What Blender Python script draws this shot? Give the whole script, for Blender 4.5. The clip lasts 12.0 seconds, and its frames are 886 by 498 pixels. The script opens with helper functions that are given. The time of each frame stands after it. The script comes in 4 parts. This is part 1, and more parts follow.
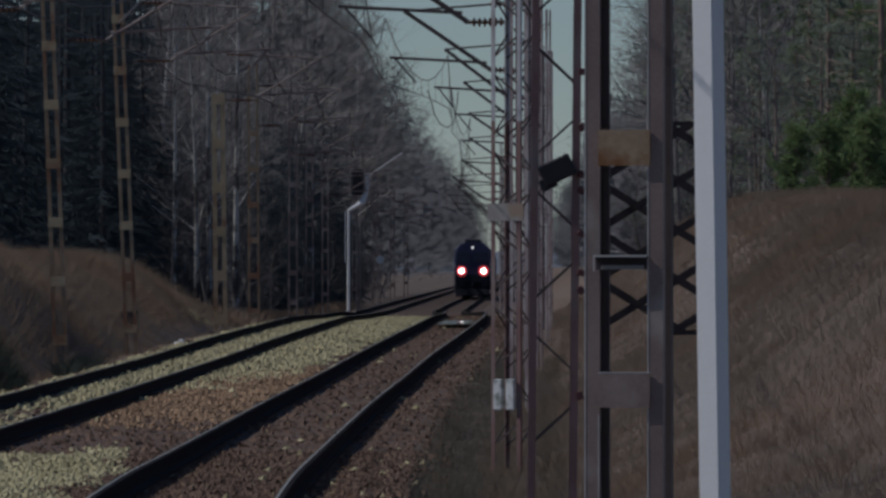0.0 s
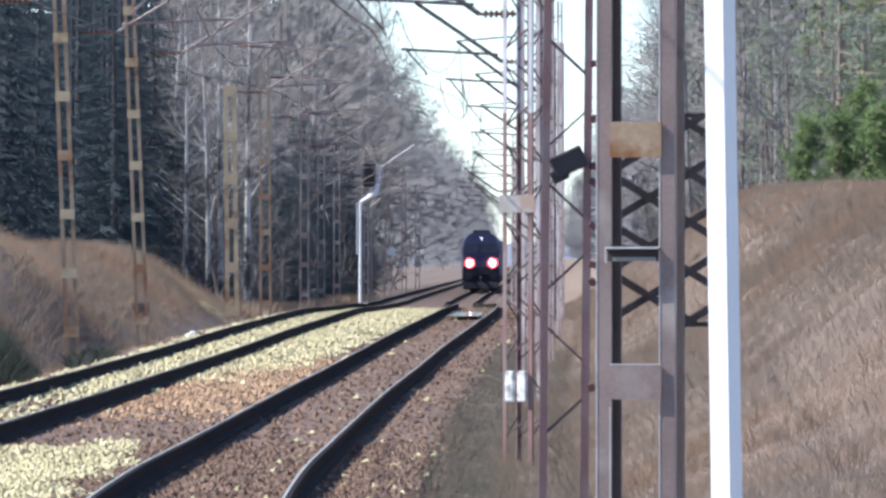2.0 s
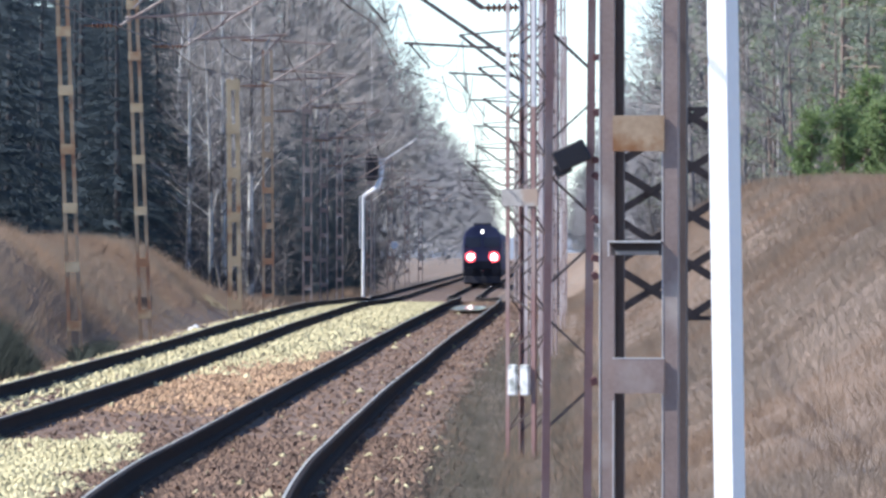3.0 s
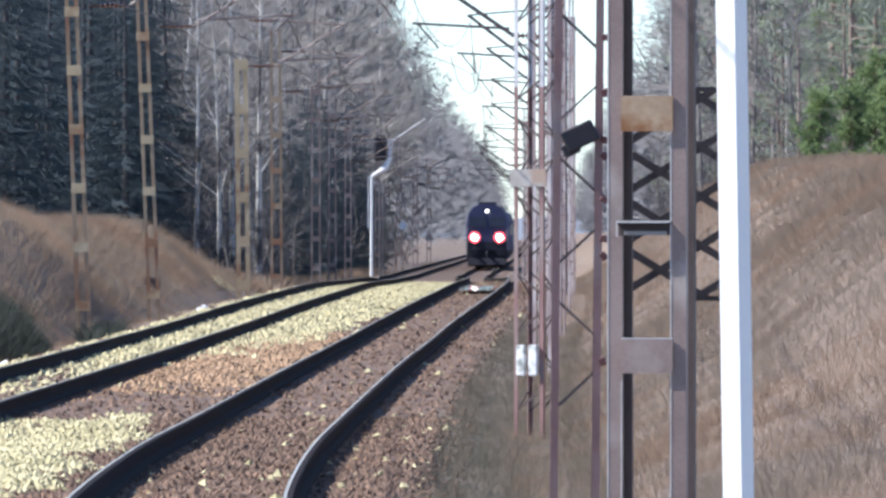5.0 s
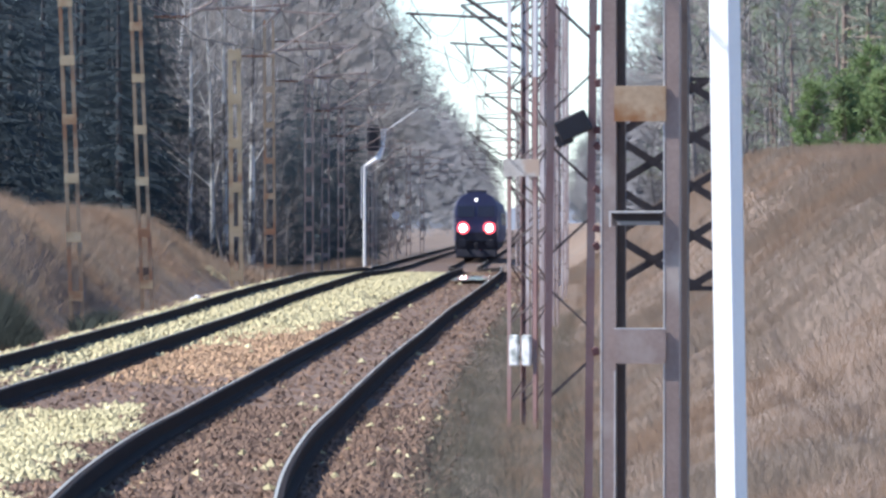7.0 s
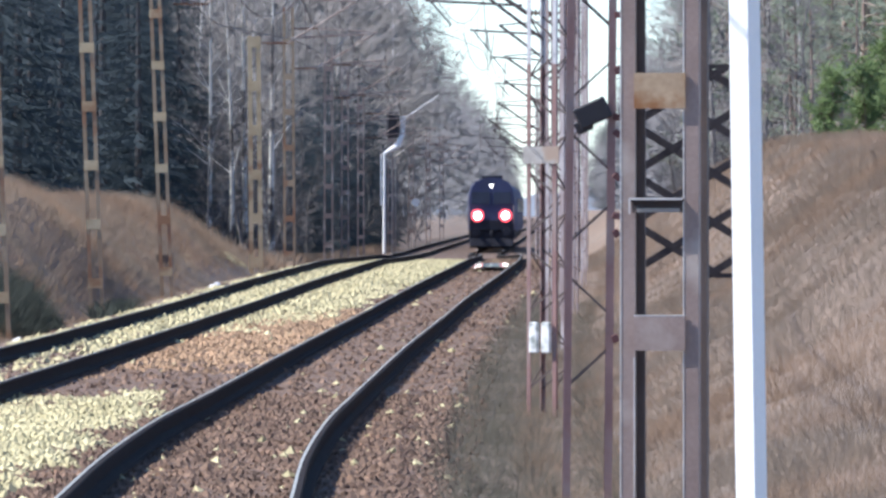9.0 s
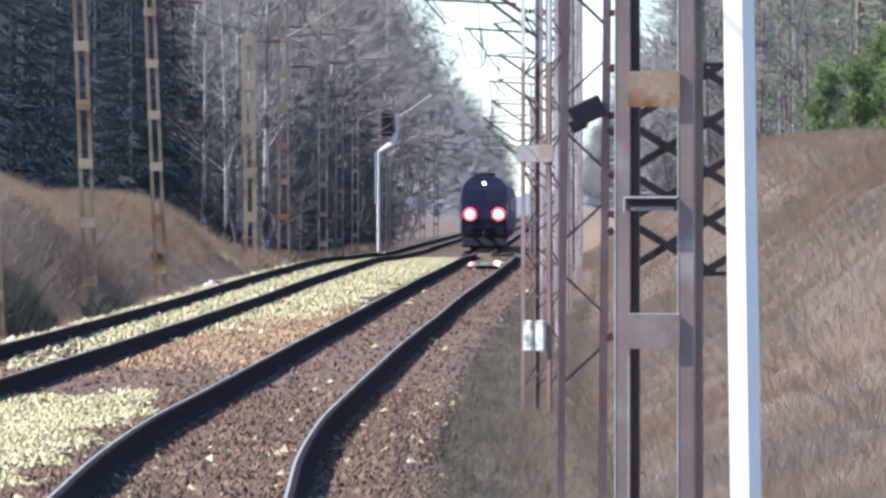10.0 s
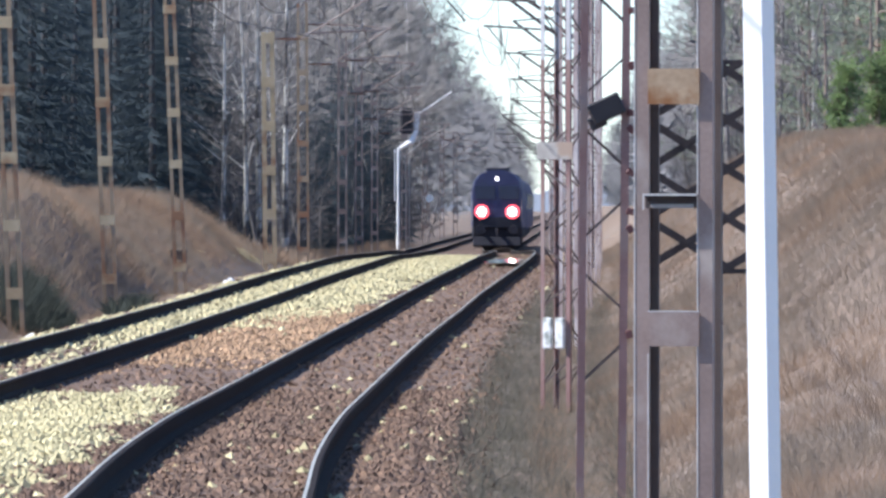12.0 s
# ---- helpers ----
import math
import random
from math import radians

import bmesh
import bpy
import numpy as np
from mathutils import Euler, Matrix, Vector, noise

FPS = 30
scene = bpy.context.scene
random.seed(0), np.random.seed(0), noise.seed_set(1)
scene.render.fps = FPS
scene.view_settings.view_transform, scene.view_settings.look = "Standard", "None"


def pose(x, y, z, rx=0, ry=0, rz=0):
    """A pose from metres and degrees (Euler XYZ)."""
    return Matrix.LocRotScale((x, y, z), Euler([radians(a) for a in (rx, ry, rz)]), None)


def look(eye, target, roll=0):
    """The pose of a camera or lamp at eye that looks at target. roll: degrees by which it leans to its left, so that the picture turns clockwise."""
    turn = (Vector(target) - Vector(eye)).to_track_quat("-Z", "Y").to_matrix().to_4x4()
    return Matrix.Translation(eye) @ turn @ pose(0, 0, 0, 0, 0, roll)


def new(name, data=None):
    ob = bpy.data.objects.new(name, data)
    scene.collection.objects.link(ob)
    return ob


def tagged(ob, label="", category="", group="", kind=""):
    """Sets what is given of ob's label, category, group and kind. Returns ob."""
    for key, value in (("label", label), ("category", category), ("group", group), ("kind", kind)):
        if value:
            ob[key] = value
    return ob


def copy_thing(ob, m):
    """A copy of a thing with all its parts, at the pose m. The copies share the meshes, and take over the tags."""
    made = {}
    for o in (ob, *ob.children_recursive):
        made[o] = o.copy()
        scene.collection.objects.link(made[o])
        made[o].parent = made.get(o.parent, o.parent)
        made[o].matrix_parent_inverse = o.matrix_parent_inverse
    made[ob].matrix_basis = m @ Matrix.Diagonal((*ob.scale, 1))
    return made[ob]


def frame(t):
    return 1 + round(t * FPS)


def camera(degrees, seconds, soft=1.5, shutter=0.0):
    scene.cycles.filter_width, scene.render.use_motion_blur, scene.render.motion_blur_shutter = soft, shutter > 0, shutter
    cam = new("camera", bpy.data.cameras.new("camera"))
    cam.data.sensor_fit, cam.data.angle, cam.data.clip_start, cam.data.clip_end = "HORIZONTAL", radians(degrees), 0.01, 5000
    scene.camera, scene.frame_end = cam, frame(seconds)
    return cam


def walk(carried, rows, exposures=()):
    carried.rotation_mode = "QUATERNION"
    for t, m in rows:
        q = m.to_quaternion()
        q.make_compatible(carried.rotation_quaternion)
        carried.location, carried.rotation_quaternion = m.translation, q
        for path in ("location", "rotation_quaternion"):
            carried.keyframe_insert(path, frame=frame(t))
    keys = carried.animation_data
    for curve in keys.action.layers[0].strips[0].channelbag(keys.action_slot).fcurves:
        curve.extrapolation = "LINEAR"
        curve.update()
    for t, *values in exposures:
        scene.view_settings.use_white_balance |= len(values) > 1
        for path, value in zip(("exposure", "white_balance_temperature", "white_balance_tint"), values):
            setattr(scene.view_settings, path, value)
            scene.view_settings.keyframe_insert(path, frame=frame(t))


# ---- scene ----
# Eye 1.85 m above the near rails; y runs along the line, x to the right of it.
EYE = Vector((0.0, 0.0, 1.85))
cam = camera(4.96, 12.0, soft=2.9)


def aim(pan, tilt):
    """The standing camera's pose, turned by thousandths of a radian to the right and up."""
    return look(EYE, EYE + Vector((math.tan(pan / 1000), 1.0, math.tan(tilt / 1000))))


PATH = [
    (0.0, aim(4.834, 1.796)), (0.2, aim(4.834, 1.801)), (0.5, aim(5.608, 2.541)), (0.7, aim(6.077, 2.901)),
    (1.0, aim(5.276, 2.541)), (1.2, aim(5.110, 2.707)), (1.3, aim(4.972, 2.376)), (1.5, aim(3.867, 1.271)),
    (1.7, aim(3.812, 1.354)), (2.0, aim(3.702, 0.994)), (2.2, aim(3.149, 0.829)), (2.5, aim(2.790, 0.414)),
    (2.7, aim(3.315, 0.359)), (4.3, aim(3.536, 0.635)), (4.5, aim(3.232, 0.166)), (4.7, aim(2.652, -0.166)),
    (5.0, aim(2.597, -1.547)), (5.2, aim(2.376, -1.823)), (5.5, aim(2.486, -2.652)), (5.7, aim(2.486, -3.260)),
    (6.0, aim(2.155, -3.591)), (6.2, aim(1.713, -3.481)), (6.5, aim(1.906, -3.536)), (6.7, aim(3.011, -2.818)),
    (8.3, aim(3.564, -2.182)), (8.5, aim(3.315, -2.790)), (8.7, aim(3.315, -2.956)), (9.0, aim(1.354, -3.785)),
    (9.2, aim(1.713, -4.171)), (9.5, aim(1.492, -4.033)), (10.0, aim(1.906, -3.950)), (10.5, aim(1.961, -3.536)),
    (10.7, aim(1.906, -3.425)), (11.0, aim(1.160, -3.536)), (11.2, aim(1.243, -4.033)), (11.5, aim(0.331, -3.729)),
    (12.0, aim(-0.000, -4.199))]
BASE = 0.88
KELVIN = 6150
walk(cam, PATH, exposures=[(t, BASE + s, KELVIN, 10) for t, s in ((0.0, -2.5), (0.25, -1.95), (0.5, -1.45), (0.75, -1.0), (1.0, -0.55), (1.25, 0.0), (12.0, 0.0))])

# ---- sky and sun: clear spring day, sun high on the left and a little behind ----
SUN_AZ, SUN_EL = -95.0, 46.0
world = bpy.data.worlds.new("sky")
scene.world = world
world.use_nodes = True
wn = world.node_tree.nodes
sky = wn.new("ShaderNodeTexSky")
sky.sky_type, sky.sun_disc = "NISHITA", False
sky.sun_elevation, sky.sun_rotation = radians(SUN_EL), radians(SUN_AZ)
sky.dust_density, sky.air_density, sky.ozone_density = 0.0, 0.8, 6.0
world.node_tree.links.new(sky.outputs[0], wn["Background"].inputs[0])
wn["Background"].inputs[1].default_value = 0.135
sun = new("sun", bpy.data.lights.new("sun", "SUN"))
sun.data.energy, sun.data.angle, sun.data.color = 4.7, radians(0.6), (1.0, 0.96, 0.92)
ce = math.cos(radians(SUN_EL))
sun.matrix_world = look((0, 0, 60), (-ce * math.sin(radians(SUN_AZ)), -ce * math.cos(radians(SUN_AZ)), 60 - math.sin(radians(SUN_EL))))


# ---- materials ----
def mat(name, c1, c2, scale=6.0, rough=0.8, metal=0.0, bump=0.3, fine=60.0, island=0.0, obj=0.0, c3=None, spots=0.62):
    """Two colours mixed by a coarse and a fine noise in metres; island, obj: how far single pieces differ in lightness; c3: stains."""
    m = bpy.data.materials.new(name)
    m.use_nodes = True
    n, ln = m.node_tree.nodes, m.node_tree.links.new
    b = n["Principled BSDF"]
    b.inputs["Roughness"].default_value, b.inputs["Metallic"].default_value = rough, metal
    geo = n.new("ShaderNodeNewGeometry")
    a, f = n.new("ShaderNodeTexNoise"), n.new("ShaderNodeTexNoise")
    a.inputs["Scale"].default_value, f.inputs["Scale"].default_value = scale, fine
    a.inputs["Detail"].default_value, f.inputs["Detail"].default_value = 5, 3
    ln(geo.outputs["Position"], a.inputs["Vector"]), ln(geo.outputs["Position"], f.inputs["Vector"])
    add = n.new("ShaderNodeMath")
    add.operation = "MULTIPLY_ADD"
    ln(f.outputs[0], add.inputs[0])
    add.inputs[1].default_value = 0.5
    ln(a.outputs[0], add.inputs[2])
    ramp = n.new("ShaderNodeMapRange")
    ramp.inputs[1].default_value, ramp.inputs[2].default_value = 0.5, 1.0
    ln(add.outputs[0], ramp.inputs[0])
    mix = n.new("ShaderNodeMix")
    mix.data_type = "RGBA"
    ln(ramp.outputs[0], mix.inputs[0])
    mix.inputs[6].default_value, mix.inputs[7].default_value = (*c1, 1), (*c2, 1)
    out = mix.outputs[2]
    if c3:
        s, r = n.new("ShaderNodeTexNoise"), n.new("ShaderNodeMapRange")
        s.inputs["Scale"].default_value, s.inputs["Detail"].default_value = scale * 0.6, 8
        r.inputs[1].default_value, r.inputs[2].default_value = spots - 0.06, spots + 0.06
        ln(geo.outputs["Position"], s.inputs["Vector"]), ln(s.outputs[0], r.inputs[0])
        k = n.new("ShaderNodeMix")
        k.data_type = "RGBA"
        ln(r.outputs[0], k.inputs[0]), ln(out, k.inputs[6])
        k.inputs[7].default_value = (*c3, 1)
        out = k.outputs[2]
    for amount, node, socket in ((island, geo, "Random Per Island"), (obj, None, "Random")):
        if amount:
            node = node or n.new("ShaderNodeObjectInfo")
            r, h = n.new("ShaderNodeMapRange"), n.new("ShaderNodeHueSaturation")
            r.inputs[3].default_value, r.inputs[4].default_value = 1 - amount, 1 + amount
            ln(node.outputs[socket], r.inputs[0]), ln(r.outputs[0], h.inputs["Value"])
            ln(out, h.inputs["Color"])
            out = h.outputs[0]
    ln(out, b.inputs["Base Color"])
    if bump:
        bp = n.new("ShaderNodeBump")
        bp.inputs["Strength"].default_value, bp.inputs["Distance"].default_value = bump, 0.02
        ln(f.outputs[0], bp.inputs["Height"]), ln(bp.outputs[0], b.inputs["Normal"])
    return m


def matted(m, up, through_light=0.0):
    """Blades, twigs and needles stand so thick that they take light as one soft mass: bend their normals upwards."""
    n, ln = m.node_tree.nodes, m.node_tree.links.new
    geo, add = n.new("ShaderNodeNewGeometry"), n.new("ShaderNodeVectorMath")
    add.operation = "MULTIPLY_ADD"
    add.inputs[1].default_value, add.inputs[2].default_value = (1 - up, 1 - up, 1 - up), (-0.25 * up, -0.25 * up, up)
    norm = n.new("ShaderNodeVectorMath")
    norm.operation = "NORMALIZE"
    ln(geo.outputs["Normal"], add.inputs[0]), ln(add.outputs[0], norm.inputs[0]), ln(norm.outputs[0], n["Principled BSDF"].inputs["Normal"])
    n["Principled BSDF"].inputs["Specular IOR Level"].default_value = 0.15
    if through_light:
        thin, mix = n.new("ShaderNodeBsdfTranslucent"), n.new("ShaderNodeMixShader")
        ln(n["Principled BSDF"].inputs["Base Color"].links[0].from_socket, thin.inputs["Color"])
        mix.inputs[0].default_value = through_light
        ln(n["Principled BSDF"].outputs[0], mix.inputs[1]), ln(thin.outputs[0], mix.inputs[2]), ln(mix.outputs[0], n["Material Output"].inputs["Surface"])


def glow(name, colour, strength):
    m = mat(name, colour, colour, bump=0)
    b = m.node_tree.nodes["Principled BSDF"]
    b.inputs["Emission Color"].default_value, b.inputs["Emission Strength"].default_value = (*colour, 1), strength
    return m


M_GROUND = mat("earth_and_dead_grass", (0.14, 0.10, 0.073), (0.24, 0.168, 0.118), 0.3, 0.95, 0, 0.15, 5, c3=(0.175, 0.14, 0.108))
M_PINEBARK = mat("reddish_pine_bark", (0.17, 0.125, 0.10), (0.27, 0.20, 0.16), 1.0, 0.9, 0, 0.4, 9, obj=0.2)
M_BED = mat("track_bed", (0.092, 0.058, 0.041), (0.185, 0.12, 0.083), 1.2, 0.95, 0, 0.9, 22)
M_STONE = mat("rusty_ballast", (0.10, 0.06, 0.041), (0.195, 0.123, 0.082), 0.9, 0.9, 0, 0.3, 30, island=0.42, c3=(0.225, 0.135, 0.085), spots=0.62)
M_PALE = mat("fresh_pale_ballast", (0.38, 0.325, 0.165), (0.60, 0.53, 0.31), 1.0, 0.9, 0, 0.3, 30, island=0.3)
M_ORANGE = mat("rust_dusted_ballast", (0.29, 0.175, 0.095), (0.43, 0.28, 0.165), 1.0, 0.9, 0, 0.3, 30, island=0.4)
# rust darkened to near-black, with the shade of the sunless side in it
M_RAIL = mat("rusty_shaded_rail", (0.016, 0.013, 0.012), (0.03, 0.022, 0.02), 3, 0.9, 0.0, 0.2, 40)
M_RAILGLINT = mat("worn_rail_glint", (0.30, 0.29, 0.25), (0.46, 0.45, 0.40), 3, 0.5, 0.1, 0.05, 40)
M_MAST = mat("brown_painted_steel", (0.215, 0.15, 0.126), (0.32, 0.237, 0.205), 2.5, 0.6, 0.0, 0.06, 50, c3=(0.46, 0.39, 0.34), spots=0.56)
M_RUSTY = mat("rusted_ochre_steel", (0.26, 0.17, 0.10), (0.42, 0.31, 0.20), 2.0, 0.75, 0.0, 0.25, 50, c3=(0.30, 0.15, 0.08), spots=0.58)
M_PLATE = mat("rust_streaked_plate", (0.30, 0.20, 0.12), (0.46, 0.33, 0.21), 9, 0.7, 0, 0.06, 50, c3=(0.25, 0.11, 0.04), spots=0.57)
M_GREYPLATE = mat("grey_weathered_plate", (0.26, 0.235, 0.215), (0.40, 0.37, 0.34), 5, 0.7, 0, 0.2, 50, c3=(0.3, 0.22, 0.17))
# pale colour for strips that imitate sun caught on steel edges
M_SUNEDGE = mat("sunlit_pale_edge", (0.5, 0.46, 0.42), (0.72, 0.69, 0.65), 6, 0.5, 0, 0, 50)
M_ROD = mat("dark_rod_and_leg_shade", (0.07, 0.05, 0.045), (0.11, 0.08, 0.07), 2.5, 0.65, 0, 0, 50)
M_BATTEN = mat("pale_ochre_steel", (0.44, 0.31, 0.17), (0.62, 0.48, 0.30), 2.0, 0.75, 0.0, 0.2, 50, c3=(0.32, 0.16, 0.08), spots=0.6)
M_DARK = mat("dark_steel", (0.035, 0.027, 0.03), (0.07, 0.055, 0.055), 4, 0.7, 0.2, 0.2, 50)
M_WHITE = mat("white_paint", (0.80, 0.79, 0.77), (0.86, 0.85, 0.83), 2, 0.5, 0, 0.1, 40, c3=(0.70, 0.69, 0.65), spots=0.68)
M_CHIP = mat("chipped_white_paint", (0.66, 0.67, 0.64), (0.82, 0.82, 0.80), 9, 0.6, 0, 0.1, 40, c3=(0.28, 0.30, 0.27), spots=0.53)
M_WIRE = mat("weathered_copper_wire", (0.06, 0.055, 0.05), (0.12, 0.10, 0.09), 2, 0.6, 0.3, 0, 20)
M_INSUL = mat("brown_glazed_porcelain", (0.10, 0.05, 0.035), (0.16, 0.08, 0.05), 6, 0.25, 0, 0, 20)
M_BIRCH = mat("birch_bark", (0.42, 0.39, 0.35), (0.68, 0.65, 0.60), 1.5, 0.85, 0, 0.3, 9, c3=(0.08, 0.07, 0.065), spots=0.54, obj=0.2)
M_BARK = mat("grey_brown_bark", (0.12, 0.108, 0.10), (0.21, 0.19, 0.178), 1.0, 0.9, 0, 0.4, 9, obj=0.3)
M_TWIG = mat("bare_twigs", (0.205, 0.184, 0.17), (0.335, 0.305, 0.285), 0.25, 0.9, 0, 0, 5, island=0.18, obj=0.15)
# low-contrast grey puts the haze into the far woods' own colour
M_FARWOOD = mat("haze_grey_far_woods", (0.21, 0.20, 0.20), (0.27, 0.255, 0.255), 0.05, 0.95, 0, 0, 1, island=0.08)
# twig colour darkened to carry the dark depth of the wood behind
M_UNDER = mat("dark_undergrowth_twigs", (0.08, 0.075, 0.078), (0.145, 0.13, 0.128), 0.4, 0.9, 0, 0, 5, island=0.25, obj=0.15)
M_GALV = mat("weathered_galvanised_steel", (0.40, 0.385, 0.39), (0.58, 0.56, 0.56), 3.0, 0.55, 0.1, 0.05, 50, c3=(0.30, 0.24, 0.22), spots=0.6)
M_HOUSING = mat("black_plastic_housing", (0.012, 0.010, 0.013), (0.022, 0.018, 0.022), 4, 0.6, 0, 0.1, 50)
M_REDMAST = mat("red_brown_primed_steel", (0.185, 0.10, 0.09), (0.28, 0.165, 0.15), 2.5, 0.65, 0.0, 0.06, 50, c3=(0.27, 0.20, 0.18), spots=0.57)
# mast brown paled to imitate haze over the further masts
M_PINKISH = mat("haze_paled_mast_paint", (0.27, 0.21, 0.20), (0.38, 0.31, 0.30), 2.5, 0.7, 0.0, 0.05, 50, c3=(0.48, 0.43, 0.42), spots=0.55)
M_CLIP = mat("dark_red_lead_paint", (0.09, 0.03, 0.03), (0.15, 0.06, 0.055), 6, 0.7, 0, 0.1, 50)
# needles lifted towards blue to carry the haze over the dark stand
M_SPRUCE = mat("haze_blued_spruce_needles", (0.052, 0.070, 0.082), (0.075, 0.097, 0.108), 0.25, 0.85, 0, 0, 4, island=0.1, obj=0.15)
M_SPRUCEBARK = mat("dark_spruce_bark", (0.045, 0.042, 0.045), (0.075, 0.07, 0.07), 1.0, 0.9, 0, 0.4, 9)
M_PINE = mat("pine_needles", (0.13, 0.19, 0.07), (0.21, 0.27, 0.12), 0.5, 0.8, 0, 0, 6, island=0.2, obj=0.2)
# pine green paled and greyed to put distance haze into the needles
M_FARPINE = mat("haze_paled_pine_needles", (0.20, 0.23, 0.17), (0.30, 0.325, 0.25), 0.4, 0.8, 0, 0, 6, island=0.2, obj=0.2)
M_STRAW = mat("dry_weeds", (0.165, 0.114, 0.083), (0.305, 0.207, 0.14), 0.22, 0.9, 0, 0, 1.3, island=0.07, c3=(0.205, 0.165, 0.13), spots=0.51)
M_GREY_GRASS = mat("grey_green_grass", (0.075, 0.07, 0.056), (0.135, 0.122, 0.095), 0.6, 0.9, 0, 0, 5, island=0.12)
M_SHRUB = mat("green_shrub_and_hollow_shade", (0.028, 0.034, 0.032), (0.055, 0.062, 0.048), 0.8, 0.85, 0, 0, 6, island=0.3)
# blue lightened a little in place of haze in front of the train
M_BLUE = mat("haze_lightened_blue_paint", (0.05, 0.055, 0.115), (0.075, 0.085, 0.16), 1.0, 0.65, 0, 0.05, 30, c3=(0.06, 0.065, 0.1))
M_BLACK = mat("sooty_black_paint", (0.022, 0.023, 0.03), (0.04, 0.04, 0.052), 1.5, 0.75, 0, 0.1, 30)
M_GLASS = mat("dark_cab_glass", (0.026, 0.032, 0.062), (0.034, 0.042, 0.08), 1.0, 0.25, 0, 0, 10)
M_LAMP = glow("warm_headlight", (1.0, 0.90, 0.80), 22.0)
M_HALO = glow("headlight_halo", (1.0, 0.10, 0.12), 1.5)
M_TOPLAMP = glow("top_lamp", (1.0, 0.97, 0.9), 2.5)
M_RIDGE = glow("haze_glow_ridge", (0.37, 0.40, 0.45), 0.35)
M_MIRAGE = mat("mirage_gloss", (0.05, 0.045, 0.04), (0.06, 0.055, 0.05), 2.0, 0.05, 0, 0.0, 6)

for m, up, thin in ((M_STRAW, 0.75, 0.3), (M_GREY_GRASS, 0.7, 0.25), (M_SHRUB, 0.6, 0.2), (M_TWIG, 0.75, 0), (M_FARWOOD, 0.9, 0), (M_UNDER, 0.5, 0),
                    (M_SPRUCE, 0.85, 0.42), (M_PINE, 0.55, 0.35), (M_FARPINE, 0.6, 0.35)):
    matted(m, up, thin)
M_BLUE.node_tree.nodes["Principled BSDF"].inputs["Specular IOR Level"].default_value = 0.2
M_BLACK.node_tree.nodes["Principled BSDF"].inputs["Specular IOR Level"].default_value = 0.2
M_RAILGLINT.node_tree.nodes["Principled BSDF"].inputs["Specular IOR Level"].default_value = 0.2
M_RAIL.node_tree.nodes["Principled BSDF"].inputs["Specular IOR Level"].default_value = 0.1

# ---- the line: centre of the train's track (along, across, rail top) ----
LINE = [(-60, -1.45, 0.0), (0, -1.5, 0.0), (50, -1.57, 0.0), (65, -1.61, 0.01), (75, -1.665, 0.01), (89, -1.63, 0.01), (104, -1.50, -0.02),
        (123, -1.28, -0.025), (144, -1.01, -0.02), (175, -0.465, 0.05), (203, 0.01, 0.12), (228, 0.615, 0.27), (254, 1.16, 0.365),
        (289, 1.78, 0.435), (315, 2.06, 0.375), (340, 2.31, 0.29), (370, 2.6, 0.215), (400, 2.82, 0.125), (430, 2.92, -0.02), (500, 2.9, -0.35), (543, 2.87, -0.43), (570, 3.33, -0.45), (590, 3.55, -0.44), (640, 4.22, -0.42), (760, 5.87, -0.4),
        (1500, 15.5, -0.4), (4800, 58.5, -0.4)]
LY, LX, LZ = (np.array(c, float) for c in zip(*LINE))


def hermite(y, v):
    y = np.asarray(y, float)
    s = np.gradient(v, LY)
    i = np.clip(np.searchsorted(LY, y) - 1, 0, len(LY) - 2)
    h = LY[i + 1] - LY[i]
    u = np.clip((y - LY[i]) / h, 0, 1)
    return ((1 + 2 * u) * (1 - u) ** 2 * v[i] + u * (1 - u) ** 2 * h * s[i] + u * u * (3 - 2 * u) * v[i + 1] + u * u * (u - 1) * h * s[i + 1])


def xt(y):
    return hermite(y, LX)


def zt(y):
    return hermite(y, LZ)


def smooth(a, b, v):
    u = np.clip((np.asarray(v, float) - a) / (b - a), 0, 1)
    return u * u * (3 - 2 * u)


PROFILE_R = [(1.7, -0.215), (2.3, -0.38), (2.9, -0.45), (4.0, 0.05), (5.2, 0.75), (6.6, 1.95), (8.0, 2.98), (10.0, 3.1), (14.0, 2.98), (40, 2.9), (300, 2.9), (3000, 2.9)]
PROFILE_L = [(1.6, -0.215), (2.2, -0.38), (3.0, -0.5), (3.7, -0.3), (300, -0.3), (3000, -0.3)]


def ground(r, y):
    """Height of the ground r metres to the right of the train's track."""
    r, y = np.asarray(r, float), np.asarray(y, float)
    right = np.interp(r, *zip(*PROFILE_R))
    left = np.interp(-4.0 - r, *zip(*PROFILE_L))
    mound = np.interp(y, (170, 200, 222, 245, 262, 285, 300, 315, 330, 360, 400), (1.9, 2.1, 2.5, 1.8, 1.85, 1.95, 1.7, 1.0, 0.42, -0.1, -0.45)) * smooth(2.8, 5.9, -4.0 - r) + 0.7 * smooth(6, 12, -4.0 - r)
    far = (1 - 0.35 * smooth(330, 600, y)) * (0.93 + 0.2 * smooth(180, 300, y)) * (0.05 + 0.95 * smooth(55, 110, y))
    return zt(y) + np.where(r > -2, np.where(right > 0, right * far, right), left + mound)


